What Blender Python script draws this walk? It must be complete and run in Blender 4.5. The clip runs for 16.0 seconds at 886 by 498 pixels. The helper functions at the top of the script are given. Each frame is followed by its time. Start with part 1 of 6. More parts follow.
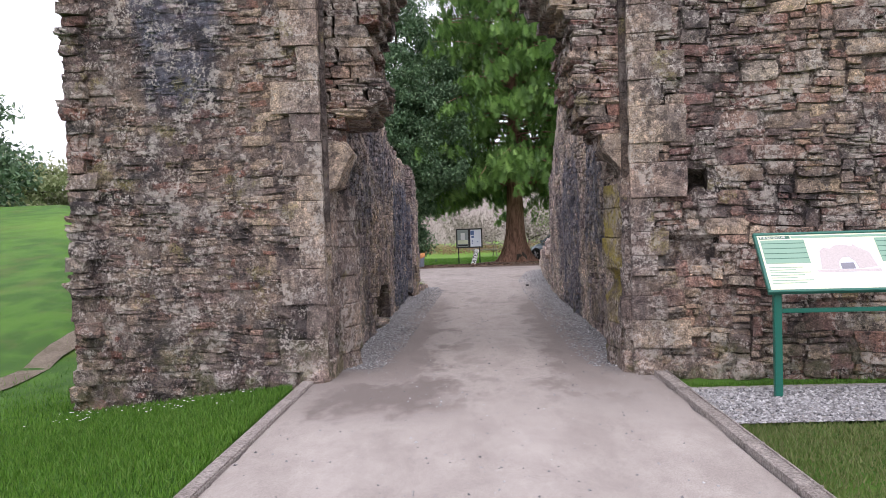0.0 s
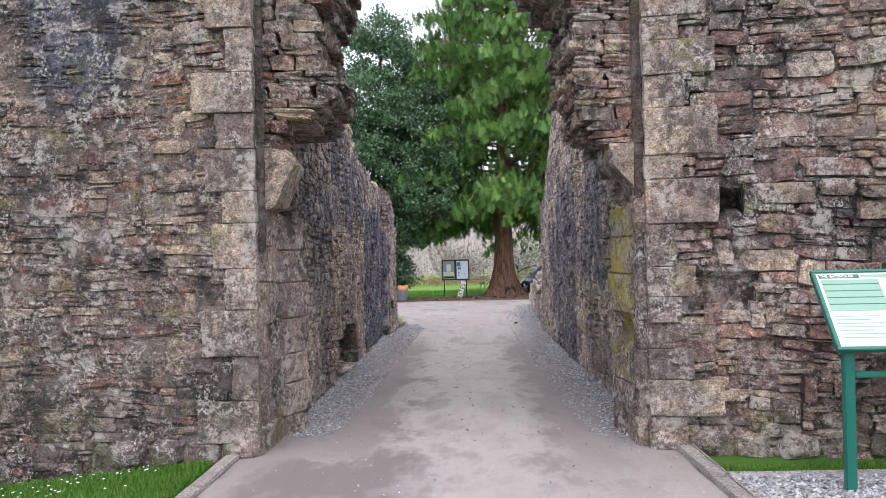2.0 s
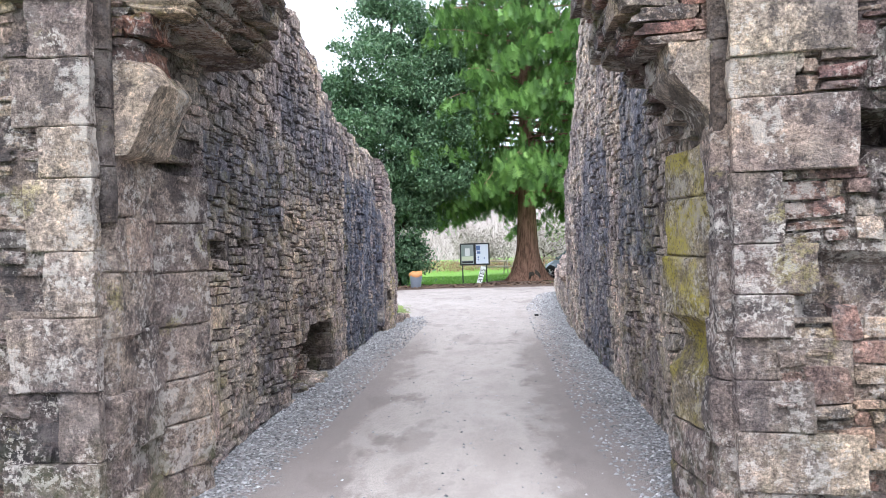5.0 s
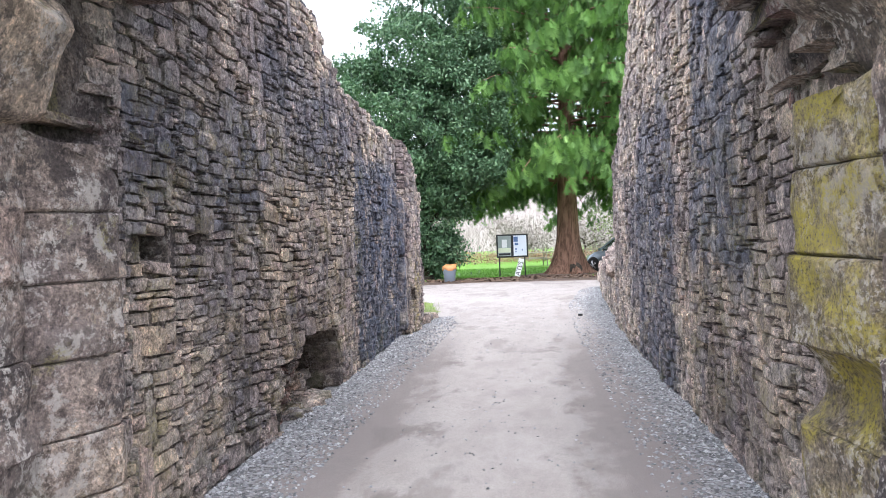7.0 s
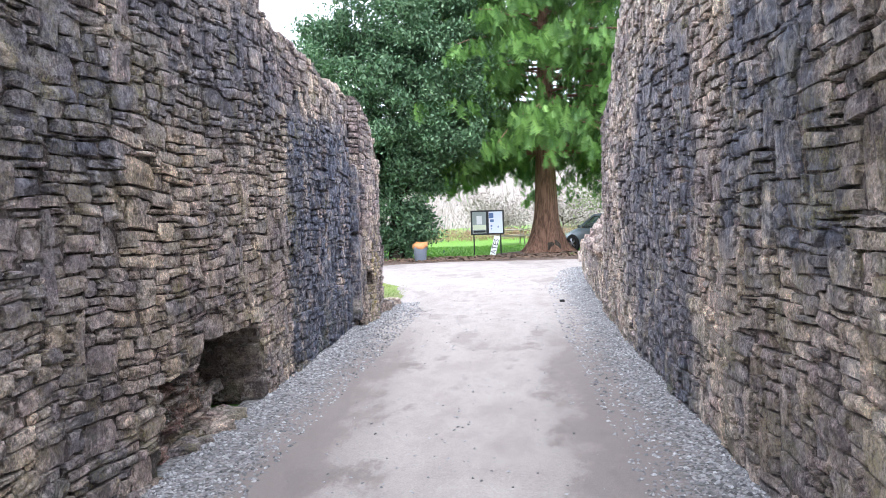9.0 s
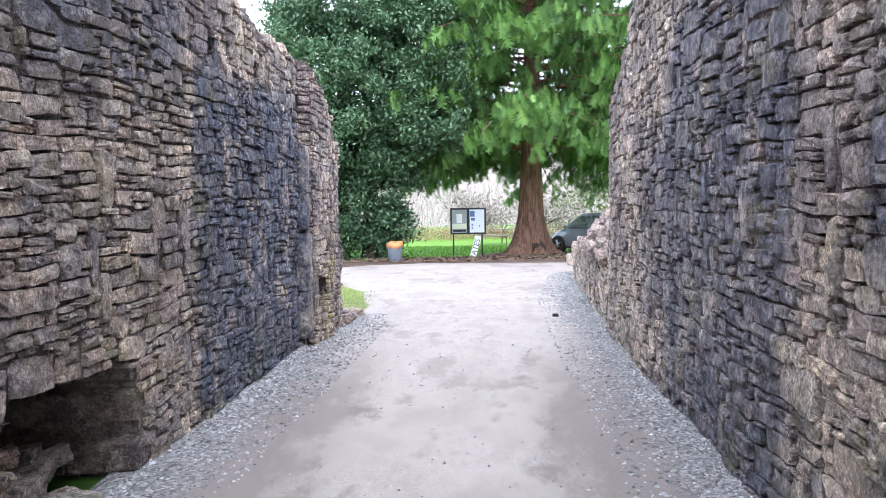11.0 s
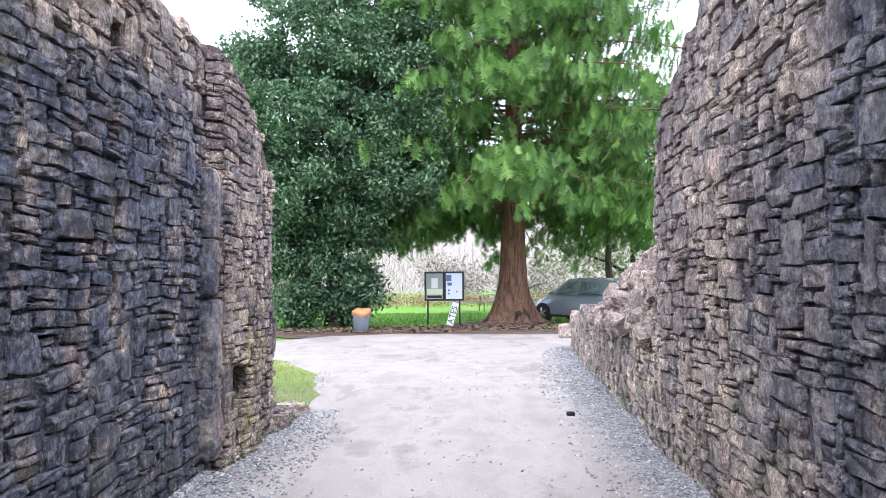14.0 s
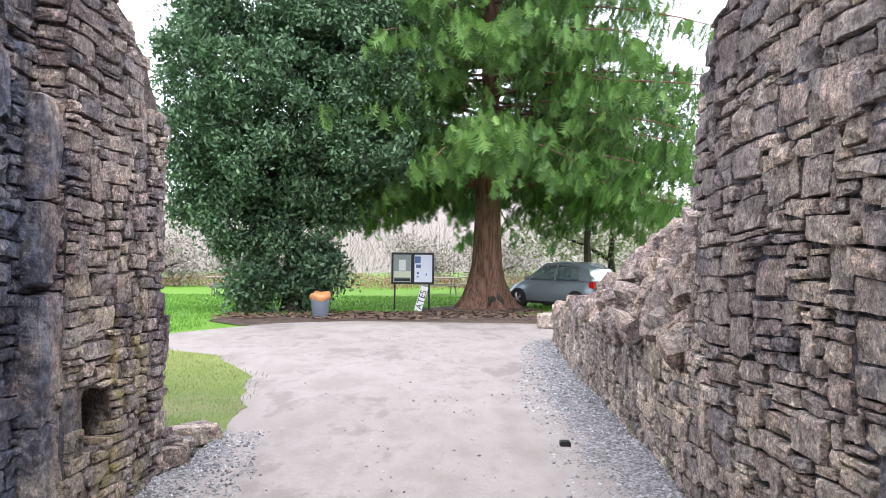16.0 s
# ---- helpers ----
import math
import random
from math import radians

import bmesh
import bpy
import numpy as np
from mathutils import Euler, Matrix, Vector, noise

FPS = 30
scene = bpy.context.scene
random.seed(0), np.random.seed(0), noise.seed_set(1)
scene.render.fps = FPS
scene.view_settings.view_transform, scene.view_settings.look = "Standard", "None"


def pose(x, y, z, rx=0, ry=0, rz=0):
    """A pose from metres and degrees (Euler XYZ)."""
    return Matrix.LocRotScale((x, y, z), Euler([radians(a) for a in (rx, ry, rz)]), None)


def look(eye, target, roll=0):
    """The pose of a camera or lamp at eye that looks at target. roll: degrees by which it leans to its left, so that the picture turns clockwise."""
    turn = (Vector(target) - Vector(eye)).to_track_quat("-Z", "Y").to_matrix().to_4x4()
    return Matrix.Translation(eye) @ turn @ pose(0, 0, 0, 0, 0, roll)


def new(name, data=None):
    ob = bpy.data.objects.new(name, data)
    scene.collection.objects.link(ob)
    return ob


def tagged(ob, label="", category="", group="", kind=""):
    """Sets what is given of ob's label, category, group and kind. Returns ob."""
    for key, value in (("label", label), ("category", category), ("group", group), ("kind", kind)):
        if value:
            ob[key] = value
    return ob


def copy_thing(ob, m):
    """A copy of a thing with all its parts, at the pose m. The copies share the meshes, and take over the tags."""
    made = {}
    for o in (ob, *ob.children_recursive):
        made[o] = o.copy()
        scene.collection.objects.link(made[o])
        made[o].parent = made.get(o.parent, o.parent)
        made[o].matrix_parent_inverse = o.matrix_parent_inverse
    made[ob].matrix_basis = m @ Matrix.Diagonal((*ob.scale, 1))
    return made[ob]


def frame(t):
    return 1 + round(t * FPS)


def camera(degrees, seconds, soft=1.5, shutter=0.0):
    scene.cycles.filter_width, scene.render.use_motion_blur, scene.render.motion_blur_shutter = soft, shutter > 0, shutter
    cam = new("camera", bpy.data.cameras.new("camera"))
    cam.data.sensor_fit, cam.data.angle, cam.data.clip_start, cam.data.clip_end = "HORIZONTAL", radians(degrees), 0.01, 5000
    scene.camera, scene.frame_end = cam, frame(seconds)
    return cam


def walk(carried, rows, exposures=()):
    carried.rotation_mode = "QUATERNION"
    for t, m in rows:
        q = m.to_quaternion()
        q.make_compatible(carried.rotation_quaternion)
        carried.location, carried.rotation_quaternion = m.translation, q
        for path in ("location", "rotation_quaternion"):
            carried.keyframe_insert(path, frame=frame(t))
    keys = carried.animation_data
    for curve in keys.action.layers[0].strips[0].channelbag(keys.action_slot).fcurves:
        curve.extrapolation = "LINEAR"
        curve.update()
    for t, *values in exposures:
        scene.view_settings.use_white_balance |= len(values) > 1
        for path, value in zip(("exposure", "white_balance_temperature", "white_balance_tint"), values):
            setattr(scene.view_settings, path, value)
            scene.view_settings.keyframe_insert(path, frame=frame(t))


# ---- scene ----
cam = camera(59.1, 16.0, soft=0.6)
PATH = [
    (0, (0.406, -2.486, 1.716), (0.325, -0.489, 1.649), -1.8),
    (0.5, (0.438, -2.068, 1.71), (0.341, -0.071, 1.656), -1.6),
    (1, (0.443, -1.562, 1.701), (0.298, 0.432, 1.649), -1.8),
    (1.5, (0.467, -1.144, 1.697), (0.419, 0.855, 1.675), -1.5),
    (2, (0.54, -0.659, 1.707), (0.488, 1.34, 1.718), -1.3),
    (2.5, (0.564, -0.226, 1.681), (0.51, 1.773, 1.701), -0.9),
    (3, (0.654, 0.236, 1.66), (0.612, 2.235, 1.68), -1.4),
    (3.5, (0.693, 0.636, 1.651), (0.625, 2.634, 1.659), -1.3),
    (4, (0.733, 1.116, 1.629), (0.69, 3.116, 1.614), -1.8),
    (4.2, (0.782, 1.294, 1.622), (0.719, 3.293, 1.613), -1.9),
    (6.3, (0.891, 2.967, 1.628), (0.744, 4.961, 1.565), -1.5),
    (6.5, (0.888, 3.126, 1.621), (0.759, 5.121, 1.559), -1.4),
    (7, (0.893, 3.602, 1.627), (0.67, 5.589, 1.581), -2.1),
    (7.5, (0.833, 4.042, 1.599), (0.608, 6.029, 1.542), -2.0),
    (8, (0.87, 4.507, 1.591), (0.643, 6.493, 1.517), -2.3),
    (8.5, (0.89, 4.897, 1.591), (0.641, 6.879, 1.499), -2.0),
    (9, (0.91, 5.387, 1.572), (0.744, 7.378, 1.465), -1.9),
    (9.2, (0.947, 5.592, 1.564), (0.772, 7.581, 1.456), -2.0),
    (11.3, (0.813, 7.651, 1.495), (0.708, 9.645, 1.382), -0.6),
    (11.5, (0.784, 7.816, 1.468), (0.68, 9.811, 1.373), -0.4),
    (12, (0.738, 8.327, 1.479), (0.549, 10.318, 1.454), -0.3),
    (12.5, (0.691, 8.763, 1.465), (0.562, 10.759, 1.447), -0.4),
    (13, (0.666, 9.233, 1.451), (0.558, 11.23, 1.478), -1.2),
    (13.5, (0.635, 9.685, 1.425), (0.547, 11.682, 1.488), -0.5),
    (14, (0.675, 10.128, 1.435), (0.631, 12.127, 1.49), -0.4),
    (14.5, (0.734, 10.541, 1.47), (0.68, 12.54, 1.508), -0.3),
    (15, (0.723, 11.035, 1.461), (0.741, 13.034, 1.434), 0.1),
    (15.5, (0.774, 11.474, 1.462), (0.781, 13.473, 1.431), -0.3),
    (16, (0.733, 11.975, 1.46), (0.76, 13.975, 1.465), 0.6),
]
walk(cam, [(t, look(eye, target, roll)) for t, eye, target, roll in PATH],
     exposures=[(0, 0.76, 6250, 20), (2, 1.07, 6000, 16), (3.5, 1.47, 5750, 11), (7, 1.85, 5850, 12), (9, 1.95, 5750, 12),
                (12.5, 1.9, 5600, 13), (14, 1.84, 5700, 14), (16, 1.57, 6000, 14)])

# ---- world and light: overcast spring day ----
SUN_ELEV, SUN_ROT = radians(58), radians(176)
world = bpy.data.worlds.new("overcast_sky")
world.use_nodes = True
scene.world = world
wn, wl = world.node_tree.nodes, world.node_tree.links
sky = wn.new("ShaderNodeTexSky")
sky.sky_type = "NISHITA"
sky.sun_disc = False
sky.sun_elevation, sky.sun_rotation = SUN_ELEV, SUN_ROT
sky.dust_density = 6.0
veil = wn.new("ShaderNodeMix")
veil.data_type = "RGBA"
veil.inputs[0].default_value = 0.86
wl.new(sky.outputs[0], veil.inputs[6])
veil.inputs[7].default_value = (10.2, 10.4, 10.8, 1)
wl.new(veil.outputs[2], wn["Background"].inputs[0])
wn["Background"].inputs[1].default_value = 0.1
sun_data = bpy.data.lights.new("sun", "SUN")
sun_data.energy, sun_data.angle, sun_data.color = 1.1, radians(50), (1.0, 0.96, 0.9)
sun = new("sun", sun_data)
sd = Vector((math.sin(SUN_ROT) * math.cos(SUN_ELEV), math.cos(SUN_ROT) * math.cos(SUN_ELEV), math.sin(SUN_ELEV)))
sun.rotation_euler = sd.to_track_quat("Z", "Y").to_euler()
scene.view_settings.exposure = 0.0

# ---- materials ----
rng = np.random.default_rng(7)


class Nodes:
    """Short-hand for building one node material."""

    def __init__(self, name, rough=0.9, metal=0.0, spec=0.3):
        self.mat = bpy.data.materials.new(name)
        self.mat.use_nodes = True
        self.t = self.mat.node_tree
        self.b = self.t.nodes["Principled BSDF"]
        self.b.inputs["Roughness"].default_value = rough
        self.b.inputs["Metallic"].default_value = metal
        self.b.inputs["Specular IOR Level"].default_value = spec

    def node(self, kind):
        return self.t.nodes.new(kind)

    def put(self, value, socket):
        if isinstance(value, (int, float)):
            socket.default_value = value
        elif isinstance(value, tuple):
            socket.default_value = (*value, 1) if len(value) == 3 and socket.type == "RGBA" else value
        else:
            self.t.links.new(value, socket)

    def math(self, op, a, b=0.0, c=None, clamp=False):
        n = self.node("ShaderNodeMath")
        n.operation, n.use_clamp = op, clamp
        self.put(a, n.inputs[0]), self.put(b, n.inputs[1])
        if c is not None:
            self.put(c, n.inputs[2])
        return n.outputs[0]

    def mix(self, f, a, b, blend="MIX"):
        n = self.node("ShaderNodeMix")
        n.data_type, n.blend_type = "RGBA", blend
        self.put(f, n.inputs[0]), self.put(a, n.inputs[6]), self.put(b, n.inputs[7])
        return n.outputs[2]

    def where(self):
        return self.node("ShaderNodeNewGeometry").outputs["Position"]

    def xyz(self):
        n = self.node("ShaderNodeSeparateXYZ")
        self.put(self.where(), n.inputs[0])
        return n.outputs

    def noise(self, scale, detail=4, rough=0.6, stretch=None):
        n = self.node("ShaderNodeTexNoise")
        n.inputs["Scale"].default_value, n.inputs["Detail"].default_value, n.inputs["Roughness"].default_value = scale, detail, rough
        p = self.where()
        if stretch:
            m = self.node("ShaderNodeMapping")
            m.inputs["Scale"].default_value = stretch
            self.put(p, m.inputs[0])
            p = m.outputs[0]
        self.put(p, n.inputs["Vector"])
        return n.outputs["Fac"]

    def step(self, v, lo, hi):
        n = self.node("ShaderNodeMapRange")
        n.interpolation_type = "SMOOTHSTEP"
        self.put(v, n.inputs[0])
        n.inputs[1].default_value, n.inputs[2].default_value = lo, hi
        return n.outputs[0]

    def window(self, v, a, b, soft):
        return self.math("MULTIPLY", self.step(v, a - soft, a + soft), self.math("SUBTRACT", 1.0, self.step(v, b - soft, b + soft)))

    def ramp(self, f, colours):
        n = self.node("ShaderNodeValToRGB")
        els = n.color_ramp.elements
        while len(els) < len(colours):
            els.new(0.5)
        for i, c in enumerate(colours):
            els[i].position = i / max(1, len(colours) - 1)
            els[i].color = (*c, 1)
        self.put(f, n.inputs[0])
        return n.outputs[0]

    def chance(self):
        """One random value a piece, for single pieces and for joined ones alike."""
        o = self.node("ShaderNodeObjectInfo").outputs["Random"]
        g = self.node("ShaderNodeNewGeometry").outputs["Random Per Island"]
        return self.math("FRACT", self.math("ADD", self.math("MULTIPLY", o, 7.31), self.math("MULTIPLY", g, 5.17)))

    def bump(self, height, strength=0.5, distance=0.02):
        n = self.node("ShaderNodeBump")
        n.inputs["Strength"].default_value, n.inputs["Distance"].default_value = strength, distance
        self.put(height, n.inputs["Height"])
        self.put(n.outputs[0], self.b.inputs["Normal"])

    def done(self, colour):
        self.put(colour, self.b.inputs["Base Color"])
        return self.mat


def stone_material(name, colours, stains=(), streak=0.4, white=0.3, yellow=0.15, moss=0.1, rough=0.92, gold=(), black=0.5, gain=1.5, chroma=0.3, patchy=1.0):
    """Weathered stone. stains and gold: (axis, from, to, z low, z high, strength) of blue-black weathering and of yellow lichen;
    streak: run-off; white, yellow: lichen; moss: green at the foot; black: dark crust; patchy: large drifts of tone."""
    m = Nodes(name, rough, 0, 0.25)
    r = m.chance()
    c = m.ramp(r, [tuple(max(0.02, min(0.66, (v + (v - sum(k) / 3) * chroma) * gain)) for v in k) for k in colours])
    fine = m.noise(62, 5, 0.75)
    grain = m.step(fine, 0.34, 0.66)
    mid = m.step(m.noise(15, 6, 0.72), 0.3, 0.7)
    mott = m.noise(4.6, 6, 0.68)
    drift = m.noise(0.85, 5, 0.62)
    c = m.mix(1.0, c, m.ramp(mid, [(0.4, 0.39, 0.4), (0.9, 0.89, 0.89), (1.16, 1.15, 1.13), (1.85, 1.81, 1.74)]), "MULTIPLY")
    c = m.mix(1.0, c, m.ramp(grain, [(0.45, 0.45, 0.46), (0.92, 0.92, 0.92), (1.1, 1.1, 1.1), (1.7, 1.68, 1.64)]), "MULTIPLY")
    c = m.mix(patchy, c, m.ramp(m.step(drift, 0.33, 0.67), [(0.56, 0.53, 0.57), (0.9, 0.86, 0.87), (1.15, 1.1, 1.04), (1.38, 1.3, 1.16)]), "MULTIPLY")
    c = m.mix(m.math("MULTIPLY", m.step(mott, 0.5, 0.62), 0.4), c, (0.3, 0.255, 0.235))
    x, y, z = m.xyz()
    run = m.noise(1.7, 6, 0.66, (1.0, 1.0, 0.14))
    broken = m.math("ADD", 0.35, m.math("MULTIPLY", mid, 0.65))
    c = m.mix(m.math("MULTIPLY", m.math("MULTIPLY", m.step(run, 0.5, 0.6), streak), broken), c, (0.05, 0.047, 0.056))
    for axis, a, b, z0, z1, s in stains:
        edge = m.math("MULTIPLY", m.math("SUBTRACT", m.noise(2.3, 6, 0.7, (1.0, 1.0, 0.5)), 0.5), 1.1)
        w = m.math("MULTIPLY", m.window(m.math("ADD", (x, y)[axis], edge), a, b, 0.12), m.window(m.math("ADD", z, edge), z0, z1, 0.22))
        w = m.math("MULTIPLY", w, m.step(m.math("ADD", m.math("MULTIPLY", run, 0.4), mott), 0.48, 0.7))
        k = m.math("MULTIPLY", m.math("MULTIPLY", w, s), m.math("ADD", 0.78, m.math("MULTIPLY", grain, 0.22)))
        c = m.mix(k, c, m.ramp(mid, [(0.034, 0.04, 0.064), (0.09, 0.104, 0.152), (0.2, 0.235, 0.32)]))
    crust = m.math("MULTIPLY", m.step(m.noise(2.7, 9, 0.78), 0.53, 0.575), m.math("ADD", 0.55, m.math("MULTIPLY", mid, 0.45)))
    c = m.mix(m.math("MULTIPLY", crust, black), c, (0.034, 0.031, 0.035))
    lich = m.noise(3.6, 8, 0.76)
    spots = m.math("MULTIPLY", m.step(lich, 0.49, 0.6), m.step(m.noise(30, 6, 0.75), 0.51, 0.55))
    c = m.mix(m.math("MULTIPLY", spots, white), c, (0.66, 0.6, 0.55))
    splash = m.math("MULTIPLY", m.step(m.noise(2.2, 8, 0.8), 0.535, 0.57), m.step(mid, 0.15, 0.55))
    c = m.mix(m.math("MULTIPLY", splash, white * 0.75), c, (0.6, 0.545, 0.5))
    for axis, a, b, z0, z1, s in gold:
        w = m.math("MULTIPLY", m.window((x, y)[axis], a, b, 0.2), m.window(z, z0, z1, 0.25))
        w = m.math("MULTIPLY", w, m.math("MULTIPLY", m.step(m.noise(3.3, 6, 0.72), 0.44 if s < 0.9 else 0.41, 0.62), m.step(fine, 0.3, 0.6)))
        c = m.mix(m.math("MULTIPLY", w, s), c, (0.44, 0.36, 0.06))
    yel = m.math("MULTIPLY", m.step(m.noise(1.9, 6, 0.72), 0.58, 0.66), m.step(fine, 0.38, 0.58))
    c = m.mix(m.math("MULTIPLY", yel, yellow), c, (0.34, 0.3, 0.09))
    foot = m.math("MULTIPLY", m.math("SUBTRACT", 1.0, m.step(z, 0.0, 0.9)), m.step(m.noise(3.1, 5, 0.7), 0.45, 0.65))
    c = m.mix(m.math("MULTIPLY", foot, moss), c, (0.1, 0.115, 0.035))
    m.bump(m.math("ADD", m.math("MULTIPLY", grain, 0.5), m.math("ADD", m.math("MULTIPLY", mid, 0.8), m.math("MULTIPLY", mott, 2.0))), 0.9, 0.024)
    return m.done(c)


RED = (0.21, 0.10, 0.08)
front_stone = stone_material("front_rubble", [(0.13, 0.1, 0.095), (0.31, 0.235, 0.195), (0.17, 0.135, 0.125), (0.42, 0.34, 0.27), (0.2, 0.155, 0.15), (0.33, 0.23, 0.195), RED, (0.26, 0.22, 0.195), (0.12, 0.105, 0.105), (0.4, 0.31, 0.235)],
                             [(0, -3.2, -2.3, 3.0, 5.5, 0.75)], 0.5, 0.8, 0.5, 0.5, black=0.95, chroma=-0.1, gain=0.88)
red_stone = stone_material("red_rubble", [(0.29, 0.18, 0.155), (0.19, 0.155, 0.145), (0.41, 0.34, 0.28), (0.26, 0.155, 0.14), (0.22, 0.18, 0.165), (0.38, 0.31, 0.24), (0.31, 0.195, 0.165), (0.16, 0.135, 0.13), (0.44, 0.39, 0.34), (0.24, 0.135, 0.12)],
                           [], 0.45, 0.85, 0.5, 0.5, black=0.95, chroma=0.1, gain=0.96)
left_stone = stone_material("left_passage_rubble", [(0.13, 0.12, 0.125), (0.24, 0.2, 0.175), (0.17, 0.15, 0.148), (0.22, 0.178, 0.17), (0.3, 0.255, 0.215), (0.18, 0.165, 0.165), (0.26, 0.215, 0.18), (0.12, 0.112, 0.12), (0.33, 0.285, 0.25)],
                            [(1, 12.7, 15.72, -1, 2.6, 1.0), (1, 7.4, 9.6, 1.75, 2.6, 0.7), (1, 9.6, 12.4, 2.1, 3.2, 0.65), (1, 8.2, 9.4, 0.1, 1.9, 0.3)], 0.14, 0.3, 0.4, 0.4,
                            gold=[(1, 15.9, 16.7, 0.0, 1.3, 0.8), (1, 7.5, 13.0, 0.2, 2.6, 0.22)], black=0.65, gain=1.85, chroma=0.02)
right_stone = stone_material("right_passage_rubble", [(0.14, 0.132, 0.136), (0.26, 0.22, 0.19), (0.19, 0.168, 0.163), (0.24, 0.196, 0.182), (0.32, 0.275, 0.235), (0.2, 0.18, 0.176), (0.28, 0.236, 0.2), (0.15, 0.14, 0.145), (0.35, 0.31, 0.27)],
                             [(1, 11.0, 13.4, -1, 2.9, 0.8), (1, 8.6, 10.2, 1.2, 4.5, 0.9), (1, 13.3, 14.6, 0.4, 2.2, 0.5)], 0.14, 0.3, 0.4, 0.35,
                             gold=[(1, 7.5, 10.0, 0.2, 2.2, 0.25)], black=0.65, gain=1.85, chroma=0.02)
ashlar_stone = stone_material("dressed_sandstone", [(0.29, 0.235, 0.2), (0.38, 0.31, 0.255), (0.24, 0.195, 0.175), (0.34, 0.26, 0.22)], [], 0.55, 0.85, 0.5, 0.6, 0.88, black=0.8, gain=0.98, chroma=-0.1)
# weathered shaft stone, coloured near-black to carry the shade of its groove
dark_shaft = stone_material("shaded_weathered_shaft", [(0.06, 0.05, 0.048), (0.09, 0.076, 0.07)], [], 0.6, 0.15, 0.5, 0.2, 0.85, black=0.6, gain=1.0)
rubble_top = stone_material("loose_rubble", [(0.26, 0.22, 0.2), (0.36, 0.31, 0.285), (0.2, 0.17, 0.165), (0.31, 0.25, 0.23)], [], 0.3, 0.5, 0.2, 0.2, gain=1.2)


def mortar_material(name, a, b):
    m = Nodes(name, 0.97, 0, 0.15)
    grain, mott = m.step(m.noise(45, 6, 0.75), 0.28, 0.72), m.noise(3.5, 5, 0.65)
    c = m.mix(m.step(mott, 0.35, 0.65), a, b)
    c = m.mix(0.8, c, m.ramp(grain, [(0.3, 0.3, 0.3), (0.8, 0.8, 0.8), (1.4, 1.4, 1.4)]), "MULTIPLY")
    m.bump(m.math("ADD", grain, m.math("MULTIPLY", mott, 1.5)), 0.8, 0.03)
    return m.done(c)


yellow_stone = stone_material("lichen_covered_sandstone", [(0.29, 0.255, 0.19), (0.33, 0.29, 0.22), (0.25, 0.22, 0.165)], [], 0.3, 0.6, 0.9, 0.4, 0.88,
                              gold=[(0, 1.4, 2.6, 0.55, 2.4, 0.97)], black=0.3, gain=1.15)
mortar_pale = stone_material("weathered_lime_mortar", [(0.15, 0.12, 0.108), (0.2, 0.165, 0.15)], [(0, -3.2, -2.3, 3.0, 5.5, 0.75)], 0.45, 0.8, 0.5, 0.5, black=0.95, gain=0.92, chroma=0.0)
mortar_dark = stone_material("earthy_passage_mortar", [(0.085, 0.074, 0.07), (0.12, 0.104, 0.097)], [(1, 12.6, 15.8, -1, 2.55, 0.8), (1, 10.2, 13.6, 2.6, 4.5, 0.6)], 0.3, 0.3, 0.35, 0.4)


